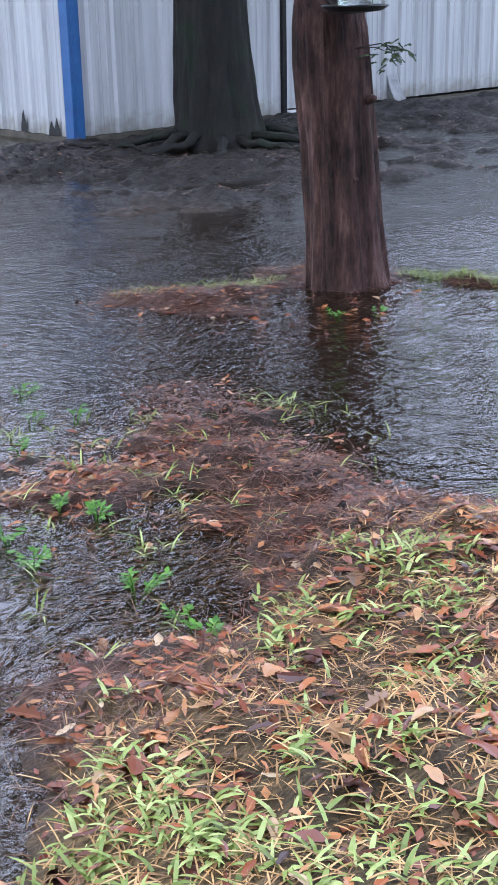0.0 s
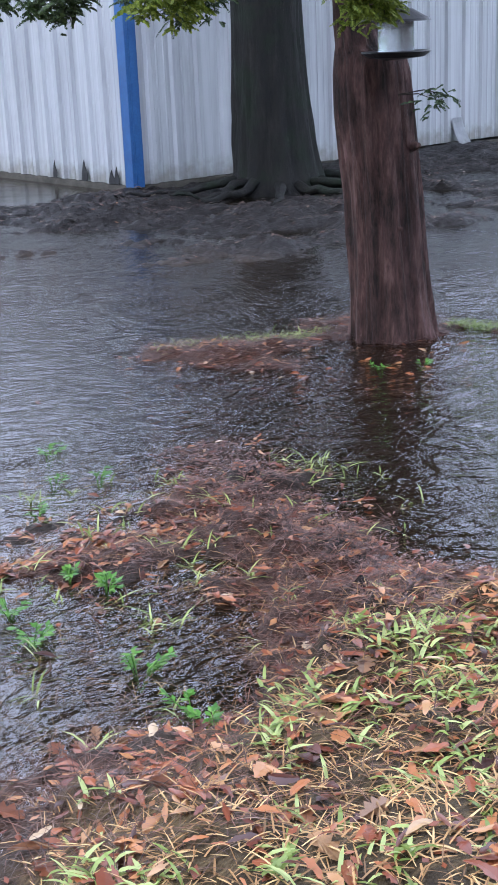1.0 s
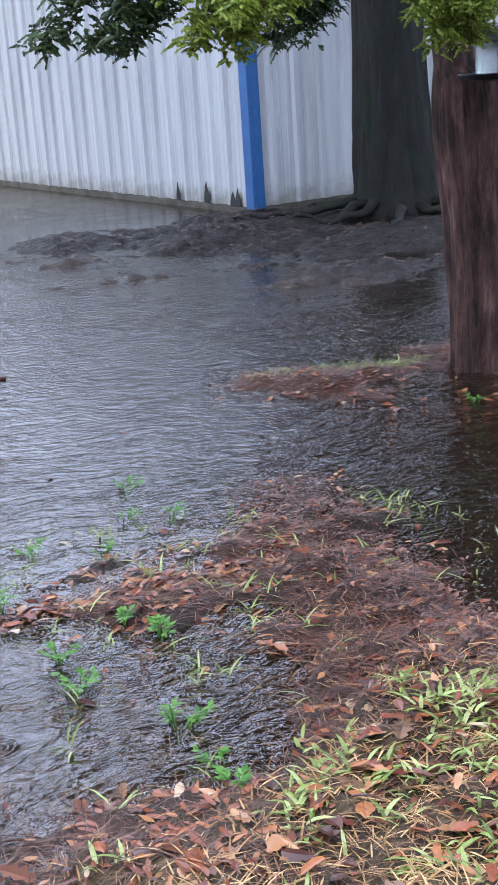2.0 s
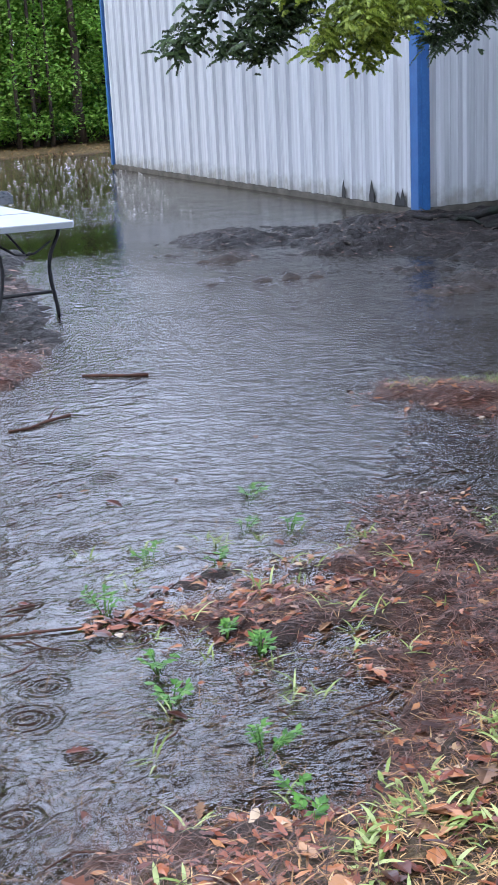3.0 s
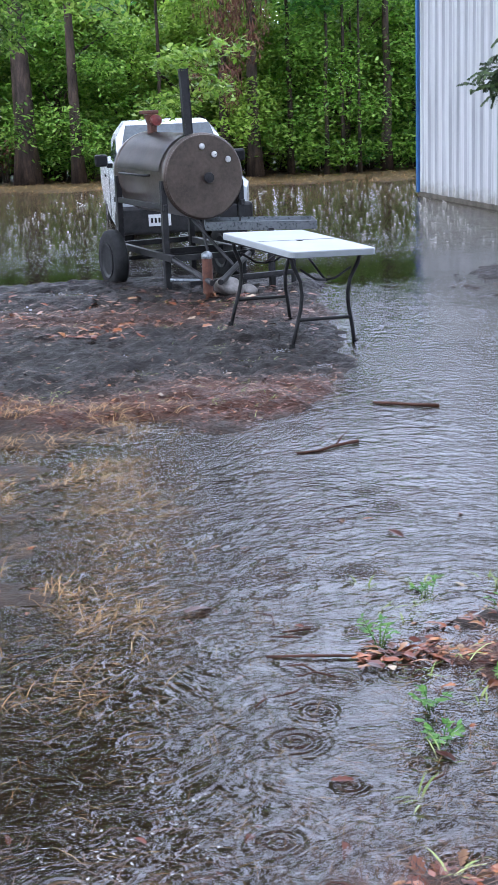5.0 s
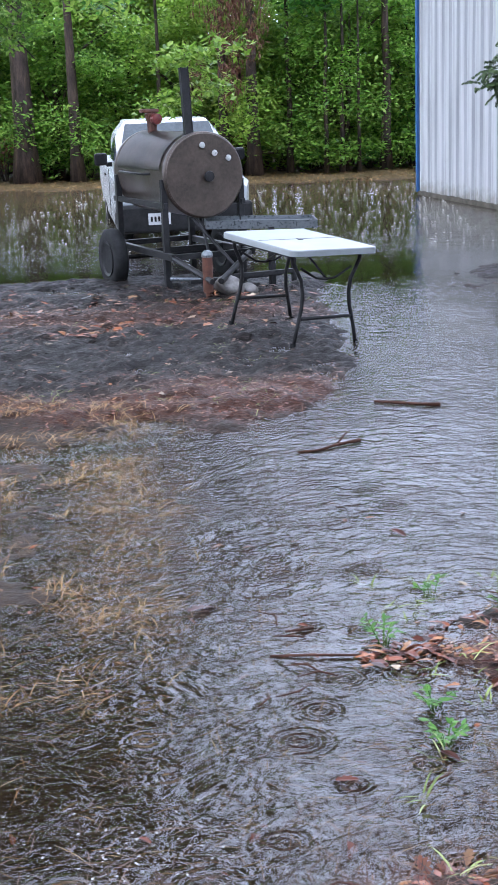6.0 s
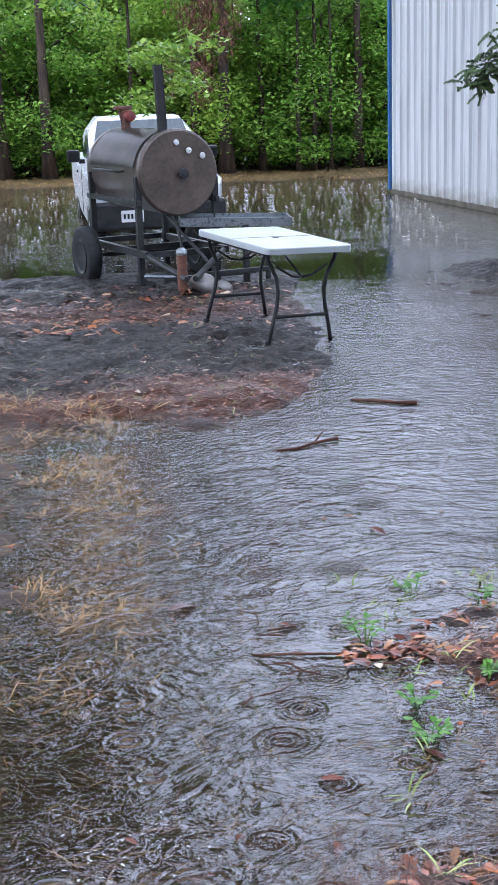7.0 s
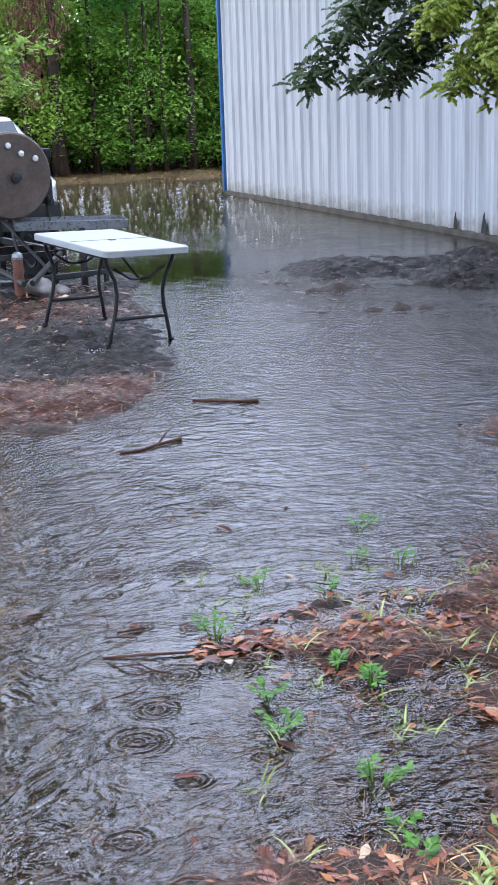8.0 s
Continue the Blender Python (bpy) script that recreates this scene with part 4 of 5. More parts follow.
bmesh.ops.solidify(lid, geom=lid.faces[:], thickness=0.006)
lid = part("lid", lid, STEEL, smoker, "curved lid on the side of the barrel")
part("handle", tube(B(), [(-SR * 0.98 - 0.01, 0.35, SC + 0.02), (-SR * 0.98 - 0.07, 0.37, SC + 0.02), (-SR * 0.98 - 0.07, SL - 0.37, SC + 0.02), (-SR * 0.98 - 0.01, SL - 0.35, SC + 0.02)], 0.011, 8), BLACK_STEEL, lid, smooth=True)
for bx, bz in ((-0.02, 0.27), (0.10, 0.195), (0.235, 0.145)):
    part("thermometer", lathe(B(), [(0.008, -0.04), (0.026, -0.038), (0.029, -0.03), (0.022, -0.022), (0.012, -0.012), (0.012, 0.0)], 18, pose(bx, 0, SC + bz, -90, 0, 0)), CHROME, smoker, "small bright round thermometer")
part("vent_knob", lathe(B(), [(0.012, -0.07), (0.045, -0.066), (0.05, -0.05), (0.045, -0.034), (0.02, -0.03), (0.02, 0.0)], 20, pose(0.03, 0, SC - 0.01, -90, 0, 0)), BLACK_STEEL, smoker, "dark round vent knob")
stack = B()
sm = pose(-0.09, 0.12, SC + SR - 0.03, 0, -2.2, 0)
for x0, y0, x1, y1 in ((-0.032, -0.032, 0.032, -0.027), (-0.032, 0.027, 0.032, 0.032), (-0.032, -0.026, -0.027, 0.026), (0.027, -0.026, 0.032, 0.026)):
    box(stack, x0, y0, 0.0, x1, y1, 0.58, 0.0, sm)
for sx in (-1, 1):
    box(stack, sx * 0.034 - 0.005, -0.039, 0.0, sx * 0.034 + 0.005, -0.030, 0.60, 0.002, sm)
box(stack, -0.036, -0.034, 0.581, 0.036, 0.034, 0.592, 0.003, sm)
part("smokestack", stack, BLACK_STEEL, smoker, "tall square black smokestack")
cap = part("vent_pipe", tube(B(), [(-0.09, 1.05, SC + SR - 0.05), (-0.09, 1.05, SC + SR + 0.08), (-0.11, 1.05, SC + SR + 0.17)], [0.045, 0.05, 0.055], 12), RUST, smoker, "short rusted vent pipe with red valve")
part("pipe_cap", box(B(), -0.20, 1.0, SC + SR + 0.17, -0.03, 1.10, SC + SR + 0.205, 0.008), RUST, cap)
part("red_valve", lathe(B(), [(0.02, -0.05), (0.05, -0.045), (0.055, 0.0), (0.05, 0.045), (0.02, 0.05)], 14, pose(-0.075, 0.98, SC + SR + 0.11, 90, 0, 0)), RED, cap)
for px, py, z1 in ((-SR + 0.01, 0.06, SC - 0.02), (SR - 0.01, 0.06, SC - 0.05), (-SR + 0.01, SL - 0.1, SC - 0.02), (SR - 0.01, SL - 0.1, SC - 0.02)):
    part("post", box(B(), px - 0.028, py - 0.028, 0.0, px + 0.028, py + 0.028, z1, 0.004), BLACK_STEEL, smoker)
for px in (-SR, SR):
    part("frame_rail", box(B(), px - 0.025, -0.15, 0.30, px + 0.025, SL + 0.2, 0.36, 0.004), BLACK_STEEL, smoker)
    part("saddle", box(B(), px * 0.98 - 0.02, 0.0, SC - SR * 0.72, px * 0.98 + 0.02, SL, SC - SR * 0.72 + 0.05, 0.004), BLACK_STEEL, smoker)
for py in (-0.12, 0.5, SL):
    part("cross_rail", box(B(), -SR + 0.026, py - 0.02, 0.304, SR - 0.026, py + 0.02, 0.356, 0.003), BLACK_STEEL, smoker)
part("axle", tube(B(), [(-0.55, 0.95, 0.24), (0.55, 0.95, 0.24)], 0.022, 10), BLACK_STEEL, smoker, smooth=True)
for sx in (-1, 1):
    wheel = part("wheel", lathe(B(), [(0.17, -0.06), (0.25, -0.07), (0.285, -0.05), (0.29, 0.0), (0.285, 0.05), (0.25, 0.07), (0.17, 0.06)], 36, pose(sx * 0.60, 0.95, 0.24, 0, 90, 0)), RUBBER, smoker, "muddy black trailer wheel", smooth=True)
    part("rim", lathe(B(), [(0.03, -0.05), (0.10, -0.04), (0.165, -0.07), (0.17, -0.072), (0.17, 0.07), (0.10, 0.04), (0.03, 0.05)], 28, pose(sx * 0.60, 0.95, 0.24, 0, 90, 0)), BLACK_STEEL, wheel)
part("brace", tube(B(), [(-SR + 0.02, 0.02, 0.12), (0.1, -0.25, 0.10)], 0.018, 8), GALV, smoker, "pale bent pipe brace")
part("brace", tube(B(), [(-0.12, 0.1, SC - SR * 0.9), (0.12, -0.45, 0.20)], 0.016, 8), BLACK_STEEL, smoker)
part("brace", tube(B(), [(-0.02, 0.1, SC - SR * 0.9), (-0.12, -0.40, 0.2)], 0.014, 8), BLACK_STEEL, smoker)
part("drawbar", tube(B(), [(-SR, -0.10, 0.33), (-0.36, -0.95, 0.20)], 0.026, 8), BLACK_STEEL, smoker)
part("drawbar", tube(B(), [(SR, -0.10, 0.33), (-0.28, -0.95, 0.20)], 0.026, 8), BLACK_STEEL, smoker)
part("low_rail", box(B(), -0.1, -0.62, 0.16, 0.62, -0.57, 0.20, 0.004), BLACK_STEEL, smoker)
part("low_rail", box(B(), -0.3, -0.30, 0.10, 0.62, -0.26, 0.135, 0.004), BLACK_STEEL, smoker)
jack = part("jack", tube(B(), [(-0.35, -0.83, 0.10), (-0.35, -0.83, 0.40)], 0.045, 16), RUST, smoker, "rusty brown tongue jack with silver cap")
part("jack_cap", lathe(B(), [(0.048, 0.0), (0.05, 0.02), (0.042, 0.045), (0.02, 0.06)], 16, pose(-0.35, -0.83, 0.40)), GALV, jack)
part("jack_foot", tube(B(), [(-0.35, -0.83, -0.02), (-0.35, -0.83, 0.10)], 0.026, 12), RUST, jack)
tray = B()
tmx = pose(0.30, -0.20, 0.60, 0, 1.5, -turn + 4)
box(tray, -0.36, -0.24, 0.0, 0.64, 0.24, 0.008, 0.0, tmx)
for a in ((-0.36, -0.246, -0.03, 0.64, -0.241, 0.045), (-0.36, 0.241, -0.03, 0.64, 0.246, 0.045), (0.641, -0.24, -0.03, 0.646, 0.24, 0.045), (-0.366, -0.24, -0.03, -0.361, 0.24, 0.045)):
    box(tray, *a, 0.0, tmx)
part("side_tray", tray, GALV, smoker, "wet grey steel work tray")
part("tray_leg", box(B(), 0.72, -0.32, -0.02, 0.76, -0.28, 0.58, 0.004), BLACK_STEEL, smoker)
part("tray_leg", box(B(), 0.40, -0.52, -0.02, 0.45, -0.47, 0.58, 0.004), BLACK_STEEL, smoker)

# ---- white pickup parked behind it ----
truck = thing("pickup_truck", Matrix.Translation((-1.31, 18.2, -0.22)) @ pose(0, 0, 0, 0, 0, 9) @ Matrix.Diagonal((0.91, 1, 1, 1)), "white pickup truck standing in flood water", "truck")


def hull(bm, sections):
    """Skins a row of cross sections (y, half width low, half width high, z low, z shoulder, z top, half width top)."""
    rings = []
    for y, wl_, wh, z0, z1, z2, wt in sections:
        rings.append([bm.verts.new(p) for p in ((-wl_, y, z0), (-wh, y, (z0 + z1) / 2), (-wh, y, z1), (-wt, y, z2), (0, y, z2 + 0.015), (wt, y, z2), (wh, y, z1), (wh, y, (z0 + z1) / 2), (wl_, y, z0))])
    for a, b in zip(rings, rings[1:]):
        for k in range(9):
            bm.faces.new((a[k], a[(k + 1) % 9], b[(k + 1) % 9], b[k]))
    bm.faces.new(rings[0])
    bm.faces.new(rings[-1][::-1])
    bmesh.ops.recalc_face_normals(bm, faces=bm.faces[:])
    return bm


body = part("body", hull(B(), [(-1.95, 0.80, 0.84, 0.42, 0.86, 0.96, 0.70), (-1.75, 0.86, 0.90, 0.36, 0.92, 1.02, 0.78), (-0.9, 0.88, 0.92, 0.34, 0.97, 1.07, 0.82), (-0.35, 0.89, 0.93, 0.34, 1.0, 1.10, 0.84), (0.9, 0.89, 0.93, 0.34, 1.02, 1.10, 0.86), (3.1, 0.89, 0.93, 0.40, 1.04, 1.10, 0.90)]), CAR_WHITE, truck, "white painted body")
part("cab", hull(B(), [(-0.36, 0.80, 0.80, 1.09, 1.11, 1.115, 0.78), (0.22, 0.80, 0.78, 1.09, 1.45, 1.60, 0.62), (0.42, 0.80, 0.77, 1.09, 1.50, 1.66, 0.62), (1.1, 0.80, 0.77, 1.09, 1.50, 1.67, 0.62), (1.28, 0.80, 0.80, 1.09, 1.40, 1.55, 0.64)]), CAR_WHITE, truck, "white cab")


def pane(name, pts, parent, out, material=GLASS):
    bm = B()
    a = [bm.verts.new(Vector(p) + Vector(out) * 0.034) for p in pts]
    b = [bm.verts.new(Vector(p) + Vector(out) * 0.024) for p in pts]
    bm.faces.new(a)
    bm.faces.new(b[::-1])
    for k in range(len(a)):
        bm.faces.new((a[k], b[k], b[(k + 1) % len(a)], a[(k + 1) % len(a)]))
    return part(name, bm, material, parent)


DARKGLASS = mat("dark_windscreen", (0.02, 0.03, 0.035), (0.05, 0.07, 0.08), 0.06, 4, 20, 0.0)
DARKGLASS.node_tree.nodes["Principled BSDF"].inputs["Specular IOR Level"].default_value = 0.5
pane("windscreen", [(-0.77, -0.32, 1.135), (0.77, -0.32, 1.135), (0.63, 0.19, 1.60), (-0.63, 0.19, 1.60)], truck, (0, -0.8, 0.7), DARKGLASS)
for sx in (-1, 1):
    pane("side_window", [(sx * 0.80, -0.08, 1.14), (sx * 0.80, 1.05, 1.14), (sx * 0.72, 1.0, 1.50), (sx * 0.73, 0.32, 1.50)], truck, (sx, 0, 0.2), DARKGLASS)
    bm = box(B(), sx * 0.93, -0.12, 1.10, sx * 1.12, -0.02, 1.26, 0.03)
    mirror = part("mirror", bm, BLACK_PLASTIC, truck, "black door mirror")
    part("mirror_arm", box(B(), sx * 0.86, -0.08, 1.08, sx * 0.95, -0.04, 1.14, 0.01), BLACK_PLASTIC, mirror)
    part("headlight", box(B(), sx * 0.58 - 0.17, -1.975, 0.72, sx * 0.58 + 0.17, -1.93, 0.88, 0.02), CLEAR, truck, "clear headlight")
    for wy in (-1.15, 2.0):
        wheel = part("wheel", lathe(B(), [(0.2, -0.10), (0.30, -0.11), (0.34, -0.08), (0.345, 0.0), (0.34, 0.08), (0.30, 0.11), (0.2, 0.10)], 32, pose(sx * 0.80, wy, 0.345, 0, 90, 0)), RUBBER, truck, "black tyre", smooth=True)
        part("rim", lathe(B(), [(0.04, -0.105), (0.12, -0.09), (0.2, -0.10), (0.2, 0.10), (0.12, 0.09), (0.04, 0.105)], 24, pose(sx * 0.80, wy, 0.345, 0, 90, 0)), GALV, wheel)
    part("door_seam", box(B(), sx * 0.932 - 0.004, -0.30, 0.45, sx * 0.932 + 0.004, -0.288, 1.06), BLACK_PLASTIC, truck)
    part("door_handle", box(B(), sx * 0.935 - 0.015, 0.78, 0.92, sx * 0.935 + 0.015, 0.92, 0.95, 0.006), BLACK_PLASTIC, truck)
part("grille", box(B(), -0.62, -1.985, 0.70, 0.62, -1.94, 0.93, 0.015), BLACK_PLASTIC, truck, "dark grille")
part("bumper", box(B(), -0.90, -2.06, 0.36, 0.90, -1.90, 0.70, 0.04), BLACK_STEEL, truck, "dark front bumper")
plate = part("number_plate", box(B(), -0.52, -2.075, 0.46, -0.22, -2.062, 0.60, 0.003), PLATE, truck, "pale number plate with plain dark bars")
for k in range(5):
    part("plate_bar", box(B(), -0.49 + 0.05 * k, -2.080, 0.50, -0.462 + 0.05 * k, -2.0765, 0.56), BLACK_PLASTIC, plate)
for sx in (-1, 1):
    part("wiper", tube(B(), [(sx * 0.1 - 0.05, -0.325, 1.16), (sx * 0.1 - 0.50, -0.27, 1.20)], 0.008, 6), BLACK_PLASTIC, truck)

# ---- bird feeder on the cedar ----
feeder = thing("bird_feeder", Matrix.Translation((2.99, 5.33, 1.50)), "clear plastic bird feeder with dark tray and roof", "bird feeder")
part("tray", lathe(B(), [(0.02, 0.0), (0.13, 0.012), (0.165, 0.035), (0.16, 0.04), (0.12, 0.022), (0.02, 0.012)], 28), BLACK_PLASTIC, feeder, "dark shallow seed tray")
part("seed_tube", lathe(B(), [(0.082, 0.02), (0.085, 0.03), (0.085, 0.165), (0.082, 0.17)], 24), CLEAR, feeder, "cloudy clear seed tube", smooth=True)
part("roof", lathe(B(), [(0.165, 0.17), (0.16, 0.18), (0.08, 0.225), (0.02, 0.24)], 28), BLACK_PLASTIC, feeder, "dark domed roof")
part("hanger", tube(B(), [(0, 0, 0.22), (0, 0, 0.40), (0.02, 0.06, 0.75), (0.05, 0.2, 1.1)], 0.003, 6), BLACK_STEEL, feeder)
part("bracket", tube(B(), [(0.06, 0.0, 0.018), (0.06, 0.2, 0.0)], 0.01, 8), BLACK_STEEL, feeder)


# ---- sticks, stones and floating things ----
def stick(pts, radii, label):
    t = new("stick", None)
    bm = tube(B(), [(x, y, water_z(x, y) + dz) for x, y, dz in pts], radii, 9)
    for v in bm.verts:
        v.co += Vector((0, 0, 0.006 * noise.noise(v.co * 25)))
    bpy.data.objects.remove(t)
    return tagged(part("stick", bm, DRIFT, None, smooth=True), label, "stick", "floating sticks")


stick([(0.555, 7.19, 0.005), (0.66, 7.12, 0.012), (0.78, 7.07, 0.010), (0.905, 7.02, 0.014)], [0.006, 0.010, 0.009, 0.012], "wet reddish-brown stick lying in the stream")
stick([(0.10, 6.12, 0.002), (0.20, 6.13, 0.008), (0.28, 6.20, 0.012), (0.35, 6.25, 0.012), (0.41, 6.27, 0.014)], [0.004, 0.006, 0.007, 0.009, 0.011], "dark crooked twig floating in the stream")
stick([(0.30, 6.22, 0.02), (0.33, 6.30, 0.035), (0.36, 6.33, 0.05)], [0.006, 0.005, 0.003], "thin dark twig floating in the stream")
stick([(-0.05, 3.66, 0.004), (0.08, 3.64, 0.008), (0.25, 3.63, 0.006)], [0.004, 0.005, 0.004], "thin wet twig beside the leaf line")
stick([(0.0, 3.84, 0.004), (0.09, 3.86, 0.006)], [0.003, 0.005], "thin wet twig in the shallow water")
for x, y, r in ((-0.36, 11.45, 0.13), (-0.20, 11.6, 0.08)):
    bm = B()
    bmesh.ops.create_icosphere(bm, subdivisions=3, radius=r)
    for v in bm.verts:
        v.co = v.co * (1 + 0.35 * noise.noise(v.co * 9)) * 1.0
        v.co.z *= 0.75
    st = part("stone", bm, STONE, None, smooth=True)
    st.matrix_world = Matrix.Translation((x, y, floor_z(x, y) + r * 0.45))
    tagged(st, "grey wet stone lying by the trailer", "stone", "stones")


# ---- weeds and grass ----
def weed(x, y, h, n, rng, label="small bright green weed standing in shallow water"):
    t = thing("weed", Matrix.Translation((x, y, floor_z(x, y) - 0.005)), label, "weed", "weeds")
    h += max(0.0, -zones(x, y)[0])
    v, f = [], []
    bm = B()
    for k in range(n):
        a = rng.uniform(0, 6.283)
        sp = rng.uniform(0.2, 0.75)
        pts = [Vector((0, 0, 0)), Vector((math.cos(a) * h * sp * 0.5, math.sin(a) * h * sp * 0.5, h * 0.6)), Vector((math.cos(a) * h * sp, math.sin(a) * h * sp, h * rng.uniform(0.75, 1.0)))]
        tube(bm, pts, [0.0022, 0.0018, 0.0008], 5)
        for i in range(9):
            q = rng.uniform(0.45, 1.05)
            p = pts[1].lerp(pts[2], (q - 0.45) / 0.6)
            b = a + rng.uniform(-1.6, 1.6)
            d = Vector((math.cos(b), math.sin(b), rng.uniform(-0.2, 0.5))).normalized()
            w = d.cross(Vector((0, 0, 1))).normalized()
            s = rng.uniform(0.016, 0.034)
            m0 = len(v)
            v += [p, p + d * s * 0.5 + w * s * 0.24, p + d * s, p + d * s * 0.5 - w * s * 0.24]
            f.append((m0, m0 + 1, m0 + 2, m0 + 3))
    tagged(part("stem", bm, WEED, t), kind="stuff")
    tagged(raw("foliage", v, f, WEED, t), kind="stuff")
    return t


rng = random.Random(8)
for x, y, h, n in ((0.577, 2.756, 0.06, 8), (0.692, 3.294, 0.06, 8), (0.397, 3.277, 0.06, 7), (0.405, 3.09, 0.06, 8), (0.974, 4.738, 0.05, 6), (0.300, 3.738, 0.08, 7), (0.50, 4.15, 0.05, 4), (1.02, 4.27, 0.06, 4), (0.62, 3.43, 0.05, 5), (0.87, 4.35, 0.05, 3), (0.62, 2.52, 0.05, 4), (0.60, 2.38, 0.05, 4), (0.72, 4.05, 0.05, 4), (2.95, 5.05, 0.03, 4), (2.75, 5.1, 0.03, 4)):
    weed(x, y, h, n, rng)


def blades(name, spots, material, rng, length, width, lay=0.3, parent=None, seg=3):
    """Grass blades: narrow bent ribbons from spots (x, y, z)."""
    v, f = [], []
    for x, y, z in spots:
        a = rng.uniform(0, 6.283)
        L, w = length * rng.uniform(0.5, 1.25), width * rng.uniform(0.6, 1.2)
        up = rng.uniform(max(0.02, lay - 0.3), min(1.0, lay + 0.35))
        d = Vector((math.cos(a), math.sin(a), 0))
        side = Vector((-d.y, d.x, 0)) * w * 0.5
        base = len(v)
        for i in range(seg + 1):
            q = i / seg
            p = Vector((x, y, z)) + d * L * q * (1 - up * 0.6 + 0.4 * q * up) + Vector((0, 0, L * up * (q - 0.55 * q * q)))
            k = (1 - q ** 2.2) * (0.7 + 0.6 * q) + 0.05
            v += [p - side * k, p + side * k + Vector((0, 0, 0.15 * w * k))]
        for i in range(seg):
            j = base + 2 * i
            f.append((j, j + 1, j + 3, j + 2))
    return raw(name, v, f, material, parent)


def scatter(rng, n, x0, x1, y0, y1, keep):
    out = []
    tries = 0
    while len(out) < n and tries < n * 30:
        tries += 1
        x, y = rng.uniform(x0, x1), rng.uniform(y0, y1)
        z = zones(x, y)
        if rng.random() < keep(x, y, *z):
            out.append((x, y, water_z(x, y) + max(z[0], -0.012) + 0.002))
    return out


def clump(rng, spots, n, r):
    return [(x + rng.gauss(0, r), y + rng.gauss(0, r), z) for x, y, z in spots for _ in range(n)]


rng = random.Random(17)
bankf = lambda x, y, d, s, t, m: t * step(-0.02, 0.03, d) * step(2.55, 1.75, y - 0.45 * step(0.3, 1.3, x) + 0.3 * fbm(x, y, 1.5))
bankl = lambda x, y, d, s, t, m: t * step(-0.02, 0.03, d) * step(3.0, 2.6, y) * (0.4 + 0.6 * step(1.4, 2.0, y))
spots = clump(rng, scatter(rng, 640, -0.9, 2.6, 1.0, 3.1, lambda x, y, d, s, t, m: bankf(x, y, d, s, t, m) * (0.35 + 0.65 * step(-0.1, 0.25, fbm(x, y, 2.5)))), 7, 0.022)
tagged(blades("green_grass", spots, GRASS, rng, 0.062, 0.0115, 0.6), "bright green broad grass blades on the bank", "grass", kind="stuff")
spots = scatter(rng, 17000, -1.0, 2.6, 0.9, 3.1, bankf)
tagged(blades("dry_grass", spots, DRY, rng, 0.065, 0.0046, 0.12), "flattened straw-coloured dry grass on the bank", "grass", kind="stuff")
spots = scatter(rng, 700, -1.6, -0.3, 3.3, 7.2, lambda x, y, d, s, t, m: step(-0.25, -0.75, x + 0.05 * (y - 4.5)) * step(-0.25, 0.25, fbm(x, y, 2.2)) + 0.03)
tagged(blades("flooded_grass", clump(rng, spots, 5, 0.025), DRY, rng, 0.10, 0.0034, 0.5), "sparse pale dry grass standing in the flood water", "grass", kind="stuff")
spots = scatter(rng, 300, -1.6, 0.4, 6.8, 12.5, lambda x, y, d, s, t, m: s * 0.5 + 0.1)
tagged(blades("yard_grass", clump(rng, spots[:70], 5, 0.03), GRASS, rng, 0.06, 0.004, 0.5), "thin green grass tufts on the dark mud", "grass", kind="stuff")
spots = [(x, y, top_z(x, y)) for x, y in [(rng.gauss(2.7, 0.11), rng.gauss(5.97, 0.05)) for _ in range(170)] + [(rng.gauss(2.35, 0.2), rng.gauss(6.1, 0.06)) for _ in range(130)] + [(3.56 + 0.42 * q + rng.gauss(0, 0.045), 5.68 - 0.92 * q + rng.gauss(0, 0.03)) for q in (rng.random() for _ in range(900))]]
tagged(blades("moss_grass", spots, GRASS, rng, 0.075, 0.005, 0.7), "short bright green grass beside the cedar", "grass", kind="stuff")
spots = clump(rng, scatter(rng, 75, 0.3, 1.9, 2.2, 4.3, lambda x, y, d, s, t, m: 1.0 if -0.05 < d < 0.03 else 0.0), 5, 0.02)
tagged(blades("shallow_grass", spots, GRASS, rng, 0.09, 0.007, 0.6), "yellow-green grass tufts rising from the shallow puddle", "grass", kind="stuff")
spots = scatter(rng, 20000, -0.9, 3.9, 1.8, 6.8, lambda x, y, d, s, t, m: min(1, s * 1.1) * step(-0.03, 0.0, d))
tagged(blades("pine_straw", spots, STRAW, rng, 0.11, 0.0022, 0.10, seg=2), "matted reddish pine straw left by the flood", "pine straw", kind="stuff")
spots = scatter(rng, 6500, -2.6, 0.4, 6.4, 13.0, lambda x, y, d, s, t, m: s * step(-0.02, 0.01, d))
tagged(blades("yard_straw", spots, STRAW, rng, 0.12, 0.004, 0.10, seg=2), "wet reddish pine straw on the yard", "pine straw", kind="stuff")
spots = scatter(rng, 2600, -0.9, 1.5, 2.0, 4.6, lambda x, y, d, s, t, m: 0.3 * step(0.02, -0.02, d) + 0.7 * bell(x, y, 0.85, 3.1, 0.5, 0.8))
tagged(blades("drowned_straw", spots, DRY, rng, 0.10, 0.0022, 0.03, seg=2), "thin straws lying in the shallow water", "straw", kind="stuff")
spots = [(rng.uniform(-9, 4), rng.uniform(26.0, 29.4), 0.1) for _ in range(5000)]
